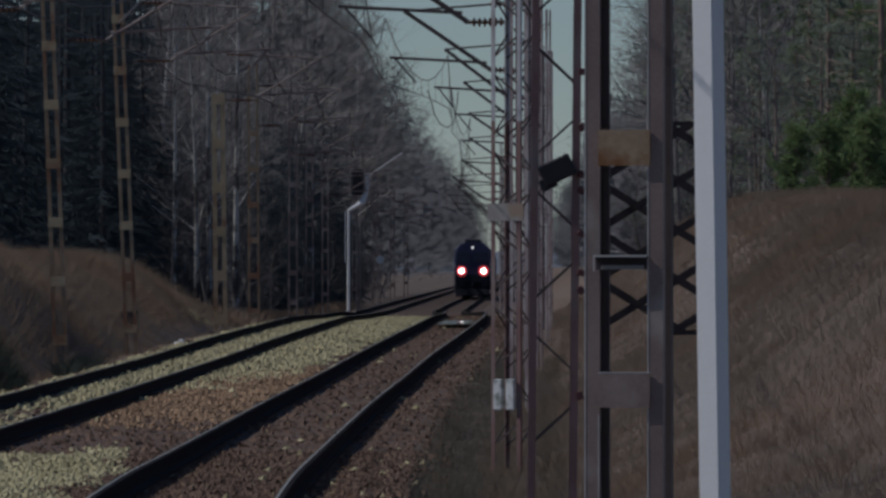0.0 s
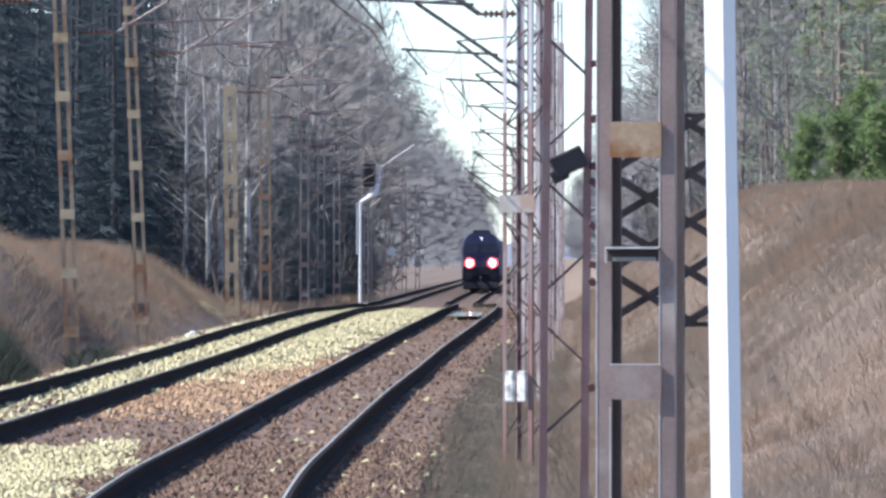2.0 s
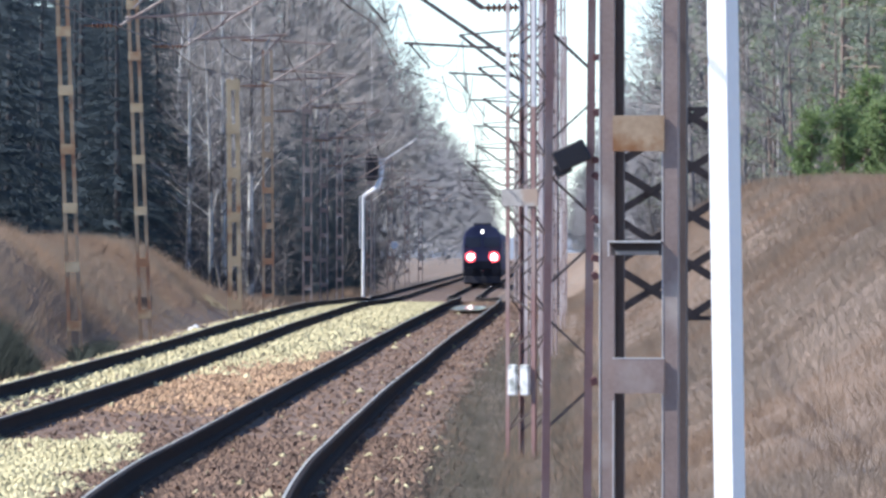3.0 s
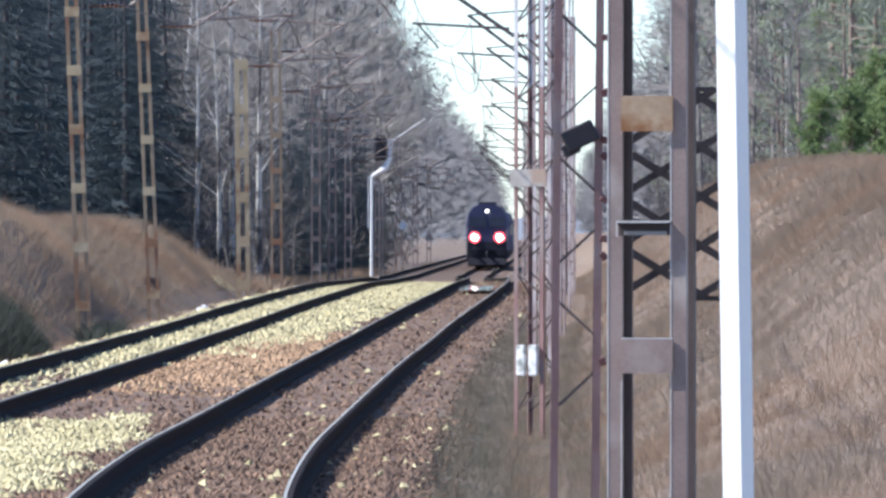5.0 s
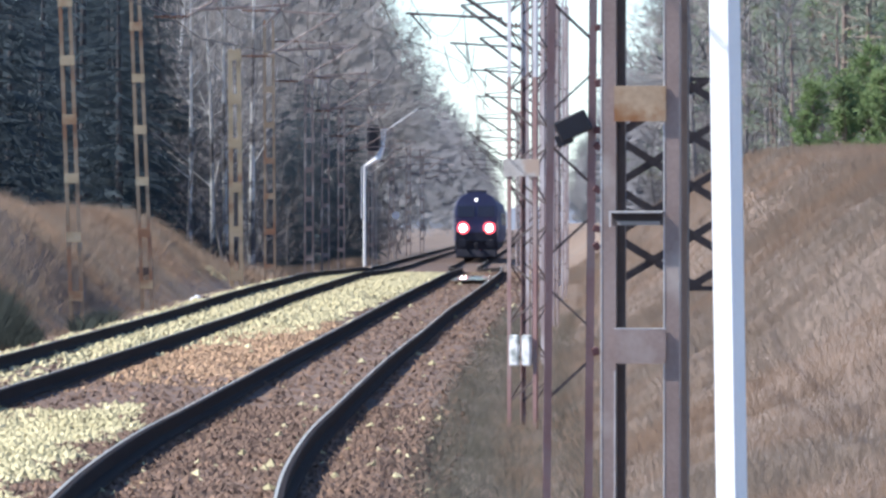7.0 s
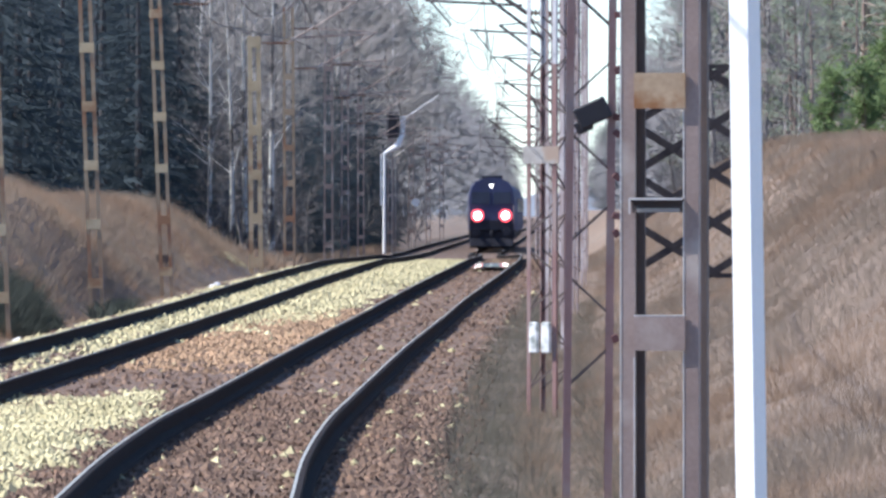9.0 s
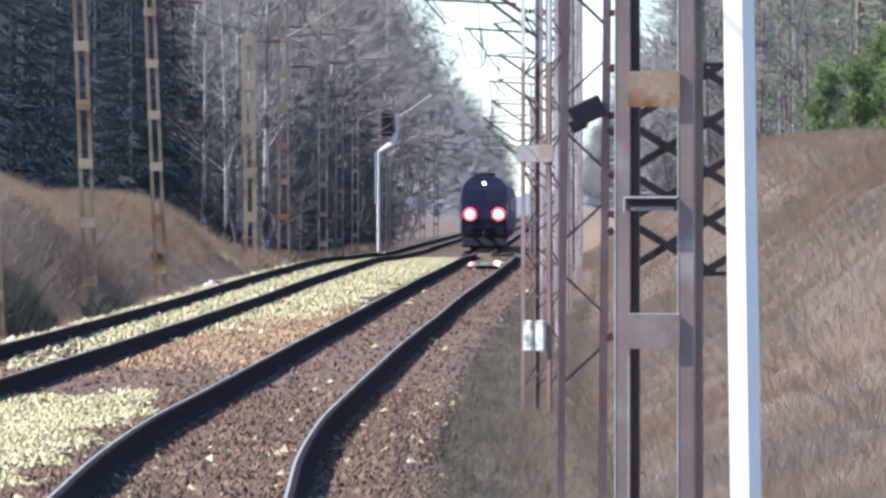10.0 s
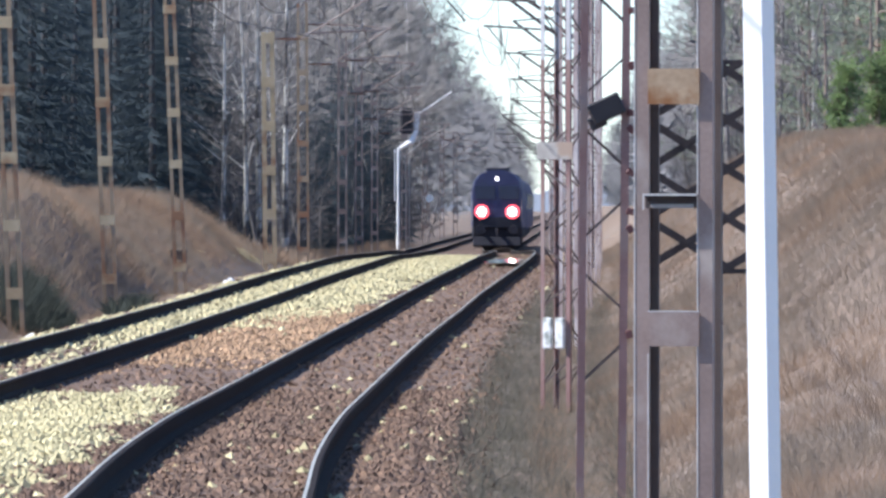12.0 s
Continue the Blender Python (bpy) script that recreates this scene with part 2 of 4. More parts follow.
# ---- mesh building ----
class Shape:
    """Collects boxes, bars, tubes and loose faces into one mesh."""

    def __init__(self):
        self.v, self.f = [], []

    def add(self, verts, faces):
        k = len(self.v)
        self.v += [tuple(p) for p in verts]
        self.f += [tuple(i + k for i in q) for q in faces]
        return self

    def box(self, c, size, m=None, bevel=0.0):
        x, y, z = (s / 2 for s in size)
        if bevel:
            b = bevel
            ring = [(-x + b, -y), (x - b, -y), (x, -y + b), (x, y - b), (x - b, y), (-x + b, y), (-x, y - b), (-x, -y + b)]
            pts, faces, n = [], [], 8
            for zz, k in ((-z, 1 - b / max(x, y)), (-z + b, 1), (z - b, 1), (z, 1 - b / max(x, y))):
                pts += [Vector((px * k, py * k, zz)) for px, py in ring]
            for l in range(3):
                faces += [(l * n + i, l * n + (i + 1) % n, (l + 1) * n + (i + 1) % n, (l + 1) * n + i) for i in range(n)]
            faces += [tuple(range(n - 1, -1, -1)), tuple(range(3 * n, 4 * n))]
        else:
            pts = [Vector((sx * x, sy * y, sz * z)) for sz in (-1, 1) for sx, sy in ((-1, -1), (1, -1), (1, 1), (-1, 1))]
            faces = [(3, 2, 1, 0), (4, 5, 6, 7), (0, 1, 5, 4), (1, 2, 6, 5), (2, 3, 7, 6), (3, 0, 4, 7)]
        return self.add([(m @ p if m else p) + Vector(c) for p in pts], faces)

    def bar(self, a, b, w, d, side=(0, 1, 0)):
        """A flat bar from a to b, w wide, d deep along side."""
        a, b, s = Vector(a), Vector(b), Vector(side)
        u = (b - a).normalized()
        q = u.cross(s).normalized() * (w / 2)
        s = u.cross(q).normalized() * (d / 2)
        pts = [p + i * q + j * s for p in (a, b) for i, j in ((-1, -1), (1, -1), (1, 1), (-1, 1))]
        return self.add(pts, [(3, 2, 1, 0), (4, 5, 6, 7), (0, 1, 5, 4), (1, 2, 6, 5), (2, 3, 7, 6), (3, 0, 4, 7)])

    def tube(self, points, radii, n=6, cap=True):
        pts, faces = [], []
        points = [Vector(p) for p in points]
        for i, p in enumerate(points):
            u = (points[min(i + 1, len(points) - 1)] - points[max(i - 1, 0)]).normalized()
            a = u.cross(Vector((0.13, 0.97, 0.2)) if abs(u.y) < 0.9 else Vector((0, 0.1, 1))).normalized()
            b = u.cross(a)
            r = radii[i] if isinstance(radii, (list, tuple)) else radii
            pts += [p + r * (math.cos(t) * a + math.sin(t) * b) for t in (2 * math.pi * k / n for k in range(n))]
        for i in range(len(points) - 1):
            faces += [(i * n + k, i * n + (k + 1) % n, (i + 1) * n + (k + 1) % n, (i + 1) * n + k) for k in range(n)]
        if cap:
            faces += [tuple(range(n - 1, -1, -1)), tuple(range(len(pts) - n, len(pts)))]
        return self.add(pts, faces)

    def sweep(self, outline, rows, cap=True):
        """Closed outline of (across, up) pairs drawn along rows of (x, y, z)."""
        n = len(outline)
        pts = [(x + a, y, z + u) for x, y, z in rows for a, u in outline]
        faces = [(i * n + k, i * n + (k + 1) % n, (i + 1) * n + (k + 1) % n, (i + 1) * n + k) for i in range(len(rows) - 1) for k in range(n)]
        if cap:
            faces += [tuple(range(n)), tuple(range(len(pts) - 1, len(pts) - n - 1, -1))]
        return self.add(pts, faces)

    def mesh(self, name, material, flat=True):
        me = bpy.data.meshes.new(name)
        me.from_pydata(self.v, [], self.f)
        me.materials.append(material)
        if not flat:
            me.polygons.foreach_set("use_smooth", [True] * len(me.polygons))
        me.update()
        return me


def part(name, shape, material, parent, label="", flat=True):
    ob = new(name, shape.mesh(name, material, flat))
    ob.parent = parent
    return tagged(ob, label)


def thing(name, m, label, category, group="", kind=""):
    ob = new(name)
    ob.matrix_basis = m
    return tagged(ob, label, category, group, kind)


def solid(name, shape, material, label, category, kind="", group="", flat=True):
    return tagged(new(name, shape.mesh(name, material, flat)), label, category, group, kind)


def loose(name, verts, faces, material, label, category, kind="stuff"):
    me = bpy.data.meshes.new(name)
    me.from_pydata(verts.tolist(), [], faces.tolist())
    me.materials.append(material)
    me.update()
    return tagged(new(name, me), label, category, "", kind)


rng = np.random.default_rng(7)

# ---- ground: one sheet to the horizon ----
rows_y = np.concatenate([np.arange(-60, 60, 6), np.arange(60, 330, 2.5), np.arange(330, 620, 8), np.arange(620, 1500, 60), np.linspace(1500, 4800, 12)])
cols = np.array([-3000, -1200, -400, -120, -60, -40, -28, -20, -16, -13, -11, -10, -9.2, -8.6, -8, -7.5, -7, -6.6, -6.2, -5.6, -5, -4.7, -4, -3.3, -2.8,
                 -2.3, -1.8, -1.2, -0.7, 0, 0.7, 1.2, 1.6, 1.9, 2.2, 2.6, 3.1, 3.7, 4.4, 5.2, 6, 7, 8.5, 10, 12, 15, 20, 30, 50, 120, 400, 1200, 3000], float)
gy, gr = np.meshgrid(rows_y, cols, indexing="ij")
gz = ground(gr, gy) + rng.normal(0, 1, gr.shape) * np.where((gr > -6.2) & (gr < 1.9), 0.004, 0.02)
gv = np.stack([gr + xt(gy), gy, gz], -1).reshape(-1, 3)
nr, nc = gr.shape
gi = (np.arange(nr - 1)[:, None] * nc + np.arange(nc - 1)).ravel()
me = bpy.data.meshes.new("ground")
me.from_pydata(gv.tolist(), [], np.stack([gi, gi + 1, gi + nc + 1, gi + nc], -1).tolist())
me.materials.append(M_GROUND), me.materials.append(M_BED)
mid = (gr[:-1, :-1] + gr[1:, 1:]).ravel() / 2
me.polygons.foreach_set("material_index", ((mid > -6.3) & (mid < 1.7)).astype(np.int32))
me.update()
tagged(new("ground", me), "brown spring ground rising in banks beside a railway", "ground", "", "structure")

# ---- rails ----
RAIL = [(-0.036, 0.0), (0.030, 0.0), (0.036, -0.008), (0.036, -0.035), (0.010, -0.050), (0.010, -0.135), (0.070, -0.160), (0.078, -0.19),
        (-0.078, -0.19), (-0.070, -0.160), (-0.010, -0.135), (-0.010, -0.050), (-0.036, -0.035)]
rail_y = np.concatenate([np.arange(-60, 340, 2.5), np.arange(340, 900, 10), np.arange(900, 2600, 100)])
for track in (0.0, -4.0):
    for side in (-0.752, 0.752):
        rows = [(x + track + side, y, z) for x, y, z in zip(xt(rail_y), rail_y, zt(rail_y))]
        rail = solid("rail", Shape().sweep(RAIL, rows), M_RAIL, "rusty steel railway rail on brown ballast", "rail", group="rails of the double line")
        # narrow pale strip paints the glint on the head's sunlit left edge
        part("rail_glint", Shape().sweep([(-0.031, 0.001), (-0.031, 0.004), (-0.010, 0.004), (-0.010, 0.001)], rows), M_RAILGLINT, rail, "pale strip for the sunlit edge of the worn head")


# ---- ballast stones ----
def stones(name, count, y0, y1, r0, r1, size, material, label, keep=None, lift=0.0):
    u = rng.random(count)
    y = y0 + (y1 - y0) * u
    r = r0 + (r1 - r0) * rng.random(count)
    if keep is not None:
        k = keep(r, y)
        y, r = y[k], r[k]
    n = len(y)
    base = np.stack([r + xt(y), y, ground(r, y) + lift], -1)
    s = size * (0.45 + 1.5 * rng.random((n, 1, 1)) ** 2)
    cap = np.array([(1, 0, -0.2), (0, 1, -0.2), (-1, 0, -0.2), (0, -1, -0.2), (0, 0, 0.62)])
    v = cap[None] * (0.6 + 0.7 * rng.random((n, 5, 1))) + rng.normal(0, 0.2, (n, 5, 3)) * np.array((1, 1, 0.5))
    v[:, 4, :2] *= 2.0
    v = base[:, None] + v * s
    f = np.array([(0, 1, 4), (1, 2, 4), (2, 3, 4), (3, 0, 4)])
    faces = (np.arange(n)[:, None, None] * 5 + f).reshape(-1, 3)
    return loose(name, v.reshape(-1, 3), faces, material, label, "ballast")


def patch(r, y):
    """Where fresh stone lies: between the tracks and along the far track, with a ragged edge."""
    w = 0.35 * np.sin(y * 0.9 + 3 * r) + 0.3 * np.sin(y * 0.37 + 1.3) + 0.4 * (rng.random(len(r)) - 0.5)
    q = rng.random(len(r)) - 0.5
    near = (y + 9 * w + 14 * q < 105 + 6 * (r + 3)) & (r < -1.52 + 0.4 * w + 1.2 * q * np.abs(q)) & (r > -3.1 + 0.2 * w)
    far = (y + 14 * w + 26 * q > 184 + 14 * (r + 2.2)) & (r < -1.25 - 0.45 * smooth(250, 170, y) + 0.3 * w + 0.3 * q) & (r > -3.1)
    between = (np.abs(r + 4) < 0.68) & (rng.random(len(r)) < 0.2 + 0.8 * smooth(145, 178, y + 20 * w))
    beyond = (r < -4.9) & (r > -5.55 + 0.4 * w) & (y > 138 + 16 * q)
    lump = (np.hypot((y - 190) / 4, (r + 7.0) / 0.35) < 1) | (np.hypot((y - 300) / 6, (r + 7.6) / 0.3) < 1)
    return ((near | far | between | beyond) & (y + 25 * q < 375)) | lump | (rng.random(len(r)) < 0.003)


def orange(r, y):
    w = 0.4 * np.sin(y * 0.7 + 2 * r) + 0.5 * (rng.random(len(r)) - 0.5)
    q = rng.random(len(r)) - 0.5
    return (r > -3.0) & (r < -1.2 + 0.4 * w) & (y + 12 * w + 30 * q > 144) & (y + 14 * w + 30 * q < 186 + 14 * (r + 2.2))


def brown(r, y):
    return ~patch(r, y) | (rng.random(len(r)) < 0.12)


stones("ballast_stones", 66000, 58, 115, -6.1, 2.05, 0.034, M_STONE, "brown rust-stained ballast stones of the near track bed", brown)
stones("ballast_stones", 44000, 112, 420, -6.1, 2.0, 0.042, M_STONE, "brown rust-stained ballast stones of the further track bed", brown)
stones("pale_ballast", 110000, 58, 118, -6.0, 1.9, 0.036, M_PALE, "heap of pale fresh ballast between two tracks", patch, 0.02)
stones("pale_ballast", 105000, 118, 390, -8.0, 1.9, 0.046, M_PALE, "strip of pale fresh ballast along the far track", patch, 0.03)
stones("rust_dusted_ballast", 14000, 116, 200, -3.1, -0.9, 0.036, M_ORANGE, "orange-brown ballast between the tracks", orange, 0.02)


# ---- masts of the overhead line ----
def angle_leg(s, x, y, z0, z1, leg, sx, sy, lean, t=0.012):
    """An L-shaped corner leg whose flanges run inwards by sx and sy."""
    o = [(0, 0), (sx * leg, 0), (sx * leg, sy * t), (sx * t, sy * t), (sx * t, sy * leg), (0, sy * leg)]
    pts = [(x + a + lean * z, y + b, z) for z in (z0, z1) for a, b in o]
    s.add(pts, [tuple(range(5, -1, -1)), tuple(range(6, 12))] + [(k, (k + 1) % 6, 6 + (k + 1) % 6, 6 + k) for k in range(6)])


def cantilever(mast, reach, z0, material, strut=0.045):
    """Bracket that carries contact wire and messenger out over the track, reach metres across."""
    k = math.copysign(1, reach)
    arm = part("cantilever", Shape().tube([(k * 0.9, 0, z0 + 7.0), (reach, 0, z0 + 6.88)], 0.022).tube([(k * 0.9, 0, z0 + 5.68), (reach, 0, z0 + 6.88)], strut), material, mast)
    part("registration_arm", Shape().tube([(k * 1.0, 0, z0 + 5.83), (reach * 1.12, 0.05, z0 + 5.95)], 0.028).tube([(reach * 1.08, 0.05, z0 + 5.93), (reach * 0.92, 0.05, z0 + 5.45)], 0.02), material, arm)
    for z in (7.0, 5.68):
        ins = Shape().tube([(k * 0.15, 0, z0 + z), (k * 0.95, 0, z0 + z)], 0.025)
        for i in range(6):
            c = k * (0.35 + 0.09 * i)
            ins.tube([(c - 0.015, 0, z0 + z), (c, 0, z0 + z), (c + 0.03, 0, z0 + z)], [0.04, 0.075, 0.03], 8)
        part("insulator", ins, M_INSUL, arm, "ribbed brown insulator")


def lattice_mast(x, y, width, leg, rot=0, lean=0.0, period=1.0, phase=0.0, rod=0.022, top=8.2, label="brown steel lattice mast of the overhead line", reach=None, thick=0.012, brace_from=None, pale_from=None, front=None, rear=None):
    z = float(ground(x - xt(y), y)) - 0.05
    mast = thing("catenary_mast", pose(x, y, 0, 0, 0, rot), label, "mast", "masts beside the near track")
    w = width / 2
    for sx in (-1, 1):
        for sy in (-1, 1):
            s = Shape()
            steel = (front if sy < 0 else rear) or M_MAST
            split = z if pale_from == 0 else (pale_from or top)
            if split > z:
                angle_leg(s, sx * w, sy * w, z, split, leg, -sx, -sy, lean, thick)
                part("leg", s, steel, mast)
            if split < top:
                s = Shape()
                angle_leg(s, sx * w, sy * w, split, top, leg, -sx, -sy, lean, thick)
                part("upper_leg" if split > z else "leg", s, M_GALV if split > z else M_PINKISH, mast, "pale galvanised leg" if split > z else "")
    if period:
        single = y < 150
        for turn, face in ((0, -1), (0, 1)) + (((1, -1), (1, 1)) if single else ()):
            s, zz, k = Shape(), brace_from or z + 0.3 + phase, 1
            while zz < top - period * 0.5:
                a, b = zz, zz + period * 0.30
                p, q, f = -k * (w - 0.01), k * (w - 0.01), face * (w - 0.012 - 0.006 * turn)
                if turn:
                    s.bar((f + lean * a, p, a), (f + lean * b, q, b), rod, 0.008, (1, 0, 0))
                else:
                    s.bar((p + lean * a, f, a), (q + lean * b, f, b), rod, 0.008)
                zz, k = zz + period * 0.5, -k
                if single:
                    part("brace", s, M_ROD, mast)
                    s = Shape()
            if not single:
                part("bracing", s, M_ROD, mast, "thin zigzag bracing rods")["kind"] = "stuff"
    else:
        for zz in (3.55, 4.65, 5.75, 6.85):
            part("batten_plate", Shape().box((lean * zz, -w - 0.008, zz), (width - 2 * leg + 0.02, 0.012, 0.155)), M_MAST, mast)
    part("footing", Shape().box((0, 0, z - 0.12), (width + 0.3, width + 0.3, 0.35), None, 0.04), M_GREYPLATE, mast, "weathered concrete footing")
    if reach:
        cantilever(mast, reach, float(zt(y)), M_DARK)
    return mast


def batten_mast(y, r, width=0.33, lean=0.0, pitch=1.18, tall=0.2, first=0.0, top=8.6, reach=3.0, material=M_RUSTY, flange=0.075):
    x, z = float(xt(y)) + r, float(ground(r, y)) - 0.05
    mast = thing("catenary_mast", pose(x, y, 0), "ochre-rusted batten mast of the overhead line above brushwood", "mast", "masts beside the far track")
    w = width / 2
    for sx in (-1, 1):
        s = Shape()
        c = 0.09
        o = [(0, -c), (-sx * flange, -c), (-sx * flange, -c + 0.014), (-sx * 0.014, -c + 0.014), (-sx * 0.014, c - 0.014), (-sx * flange, c - 0.014), (-sx * flange, c), (0, c)]
        pts = [(sx * (w - 0.02 * zz / 8) + a + lean * zz, b, zz) for zz in (z, top) for a, b in o]
        s.add(pts, [tuple(range(8)), tuple(range(15, 7, -1))] + [(k, 8 + k, 8 + (k + 1) % 8, (k + 1) % 8) for k in range(8)])
        part("leg", s, material, mast)
    zz = 0.33 + first
    while zz < top:
        for f in (-1, 1):
            part("batten_plate", Shape().box((lean * zz, f * 0.1, zz), (width - 0.01, 0.014, tall)), M_BATTEN if y < 300 else material, mast)
        zz += pitch
    if reach:
        cantilever(mast, reach, float(zt(y)) + 0.6, M_MAST, 0.026)
    return mast


# nearest mast: angle legs, rust-streaked plate above, bracket and plain plate below
# rear legs get the dark rod colour as the shade behind the front ones
m1 = lattice_mast(1.04, 45.15, 0.348, 0.066, rot=-9, period=0, top=8.4, thick=0.03, rear=M_ROD, label="brown steel lattice mast with rust-streaked batten plates")
part("batten_plate", Shape().box((0.003, -0.185, 2.376), (0.228, 0.014, 0.157)), M_PLATE, m1, "rust-streaked ochre plate")
part("batten_plate", Shape().box((0.003, -0.185, 1.309), (0.228, 0.014, 0.152)), M_MAST, m1)
bracket = part("bracket", Shape().box((-0.01, -0.195, 1.894), (0.235, 0.06, 0.012)).box((-0.01, -0.172, 1.866), (0.225, 0.008, 0.05)), M_DARK, m1, "dark angle-iron bracket")
part("sunlit_edge", Shape().box((-0.01, -0.2275, 1.9), (0.237, 0.005, 0.008)).box((-0.126, -0.2275, 1.868), (0.006, 0.005, 0.068)), M_SUNEDGE, bracket, "pale strip painted as a sunlit edge")
part("lip", Shape().box((-0.005, -0.179, 1.85), (0.19, 0.006, 0.018)), M_GREYPLATE, bracket, "greyish lower lip")
part("sunlit_edge", Shape().box((0.003, -0.189, 1.387), (0.228, 0.008, 0.005)), M_SUNEDGE, m1, "pale strip painted as a sunlit edge")
# pale strips paint the line of sun along the leg edges
for x, z0, z1 in ((0.107, -0.2, 8.3), (-0.112, -0.2, 1.2), (-0.172, -0.2, 8.3)):
    part("sunlit_edge", Shape().box((x, -0.159, (z0 + z1) / 2), (0.005, 0.034, z1 - z0)), M_SUNEDGE, m1, "pale strip painted as a sunlit steel edge")
lattice_panel = thing("lattice_panel", pose(0.955, 45.5, 1.56), "dark flat-bar lattice bolted between mast and white post", "lattice")
for k in range(-3, 6):
    for slope in (0.61, -0.61):
        x0, z0 = 0.31, 0.235 + 0.219 * k
        lo, hi = 0.0, 0.47
        a, b = ((0 - z0) / slope + x0, (0.93 - z0) / slope + x0)
        lo, hi = max(lo, min(a, b)), min(hi, max(a, b))
        if hi - lo > 0.06:
            part("lattice_bar", Shape().bar((lo, 0.006 * (slope > 0), z0 + slope * (lo - x0)), (hi, 0.006 * (slope > 0), z0 + slope * (hi - x0)), 0.034, 0.008), M_DARK, lattice_panel)
for z in (0.0, 0.93):
    part("rail_bar", Shape().bar((0.24, 0.02, z), (0.47, 0.02, z), 0.02, 0.008), M_DARK, lattice_panel)

# white post, square on edge, leaning slightly
gz0 = float(ground(1.36 - xt(44.0), 44.0))
post = thing("white_post", pose(1.403, 44.0, gz0, 0, -0.85, 0), "white-painted square steel post beside the mast", "post")
part("shaft", Shape().box((0, 0, 2.1), (0.100, 0.100, 4.4), Matrix.Rotation(radians(57), 3, "Z"), 0.004), M_WHITE, post)
part("base_plate", Shape().box((0, 0, 0.02), (0.26, 0.26, 0.04), None, 0.01), M_GREYPLATE, post, "grey base plate")

m2 = lattice_mast(1.175, 76.0, 0.365, 0.055, rot=0, lean=0.01, period=1.066, brace_from=0.527, reach=None, rod=0.015, front=M_REDMAST, rear=M_REDMAST, label="red-brown lattice mast with a black equipment box")
part("box", Shape().box((0.035, -0.22, 2.57), (0.255, 0.16, 0.165), Matrix.Rotation(radians(-25), 3, "Y"), 0.012).box((-0.03, -0.22, 2.475), (0.13, 0.13, 0.10), Matrix.Rotation(radians(-25), 3, "Y"), 0.01), M_HOUSING, m2, "small black tilted equipment box")
for z in (0.9, 1.68, 1.81, 2.10, 2.42, 2.54, 2.89, 3.3):
    part("clip", Shape().box((0.196 + 0.01 * z, -0.19, z), (0.062, 0.02, 0.05), Matrix.Rotation(radians(35 + 40 * math.sin(9 * z)), 3, "Y"), 0.006), M_CLIP, m2, "dark red steel clip")
m3 = lattice_mast(1.312, 112.0, 0.36, 0.045, rot=-28, period=0.85, phase=0.1, pale_from=3.45, front=M_REDMAST, rear=M_REDMAST, label="brown lattice mast with pale galvanised upper legs")
part("batten_plate", Shape().box((0.0, -0.19, 2.455), (0.44, 0.016, 0.19)), M_GREYPLATE, m3, "grey weathered plate")
for x in (-0.075, 0.075):
    part("marker_block", Shape().box((x + 0.0, -0.21, 0.46), (0.115, 0.05, 0.34), None, 0.015), M_CHIP, m3, "chipped white marker block")

NEAR_MASTS = [160, 205, 252, 300, 350, 405, 460, 520, 580, 640, 700, 760, 830, 900, 970]
for i, y in enumerate(NEAR_MASTS):
    off = 2.57 if 240 < y < 320 else 2.75
    lattice_mast(float(xt(y)) + off, y, 0.30, 0.05, rot=-20, period=1.0, phase=0.2 * (i % 3), reach=-off, pale_from=0, label="haze-paled lattice mast of the overhead line")
FAR_MASTS = [(178, -7.03, -0.04), (205, -6.72, -0.038), (234, -6.75, -0.04), (297, -6.9, -0.01), (340, -6.95, -0.005), (410, -6.9, 0.0), (485, -6.9, 0),
             (560, -6.9, 0), (655, -6.9, 0), (740, -6.9, 0), (830, -6.9, 0), (920, -6.9, 0)]
for i, (y, r, lean) in enumerate(FAR_MASTS):
    batten_mast(y, r, 0.30 if y < 290 else 0.40, lean, pitch=1.28 if y == 297 else 1.18, flange=0.125 if y == 297 else 0.075, tall=0.3 if y == 297 else 0.2, material=M_BATTEN if y == 297 else (M_RUSTY if y < 400 else M_MAST), first=0.06 * (i % 3), top=6.9 if y == 297 else 8.6, reach=2.9)


def overhead(name, track, ys, label):
    """Contact wire with stagger, sagging messenger and droppers over one track."""
    wire = thing(name, pose(0, 0, 0), label, "overhead wire")
    d, pc, pm = Shape(), [], []
    for i in range(len(ys) - 1):
        a, b = ys[i], ys[i + 1]
        us = np.linspace(0, 1, 9)
        y = a + (b - a) * us
        s0, s1 = (0.22, -0.22) if i % 2 else (-0.22, 0.22)
        x = xt(y) + track + s0 + (s1 - s0) * us
        zc, zm = zt(y) + 5.42, zt(y) + 6.72 - 0.95 * 4 * us * (1 - us)
        pc += list(zip(x, y, zc))[i > 0:]
        pm += list(zip(x, y, zm))[i > 0:]
        for k in range(1, 8):
            d.tube([(x[k], y[k], zc[k]), (x[k], y[k], zm[k])], 0.006, 3, False)
    part("contact_wire", Shape().tube(pc, 0.011, 4, False), M_WIRE, wire)
    part("messenger_wire", Shape().tube(pm, 0.012, 4, False), M_WIRE, wire)
    part("dropper_wire", d, M_WIRE, wire)["kind"] = "stuff"


overhead("overhead_wire", 0.0, [-20, 45, 112] + NEAR_MASTS, "dark overhead contact wire and messenger above the near track")
overhead("overhead_wire", -4.0, [-20, 60, 120] + [m[0] for m in FAR_MASTS], "dark overhead contact wire and messenger above the far track")

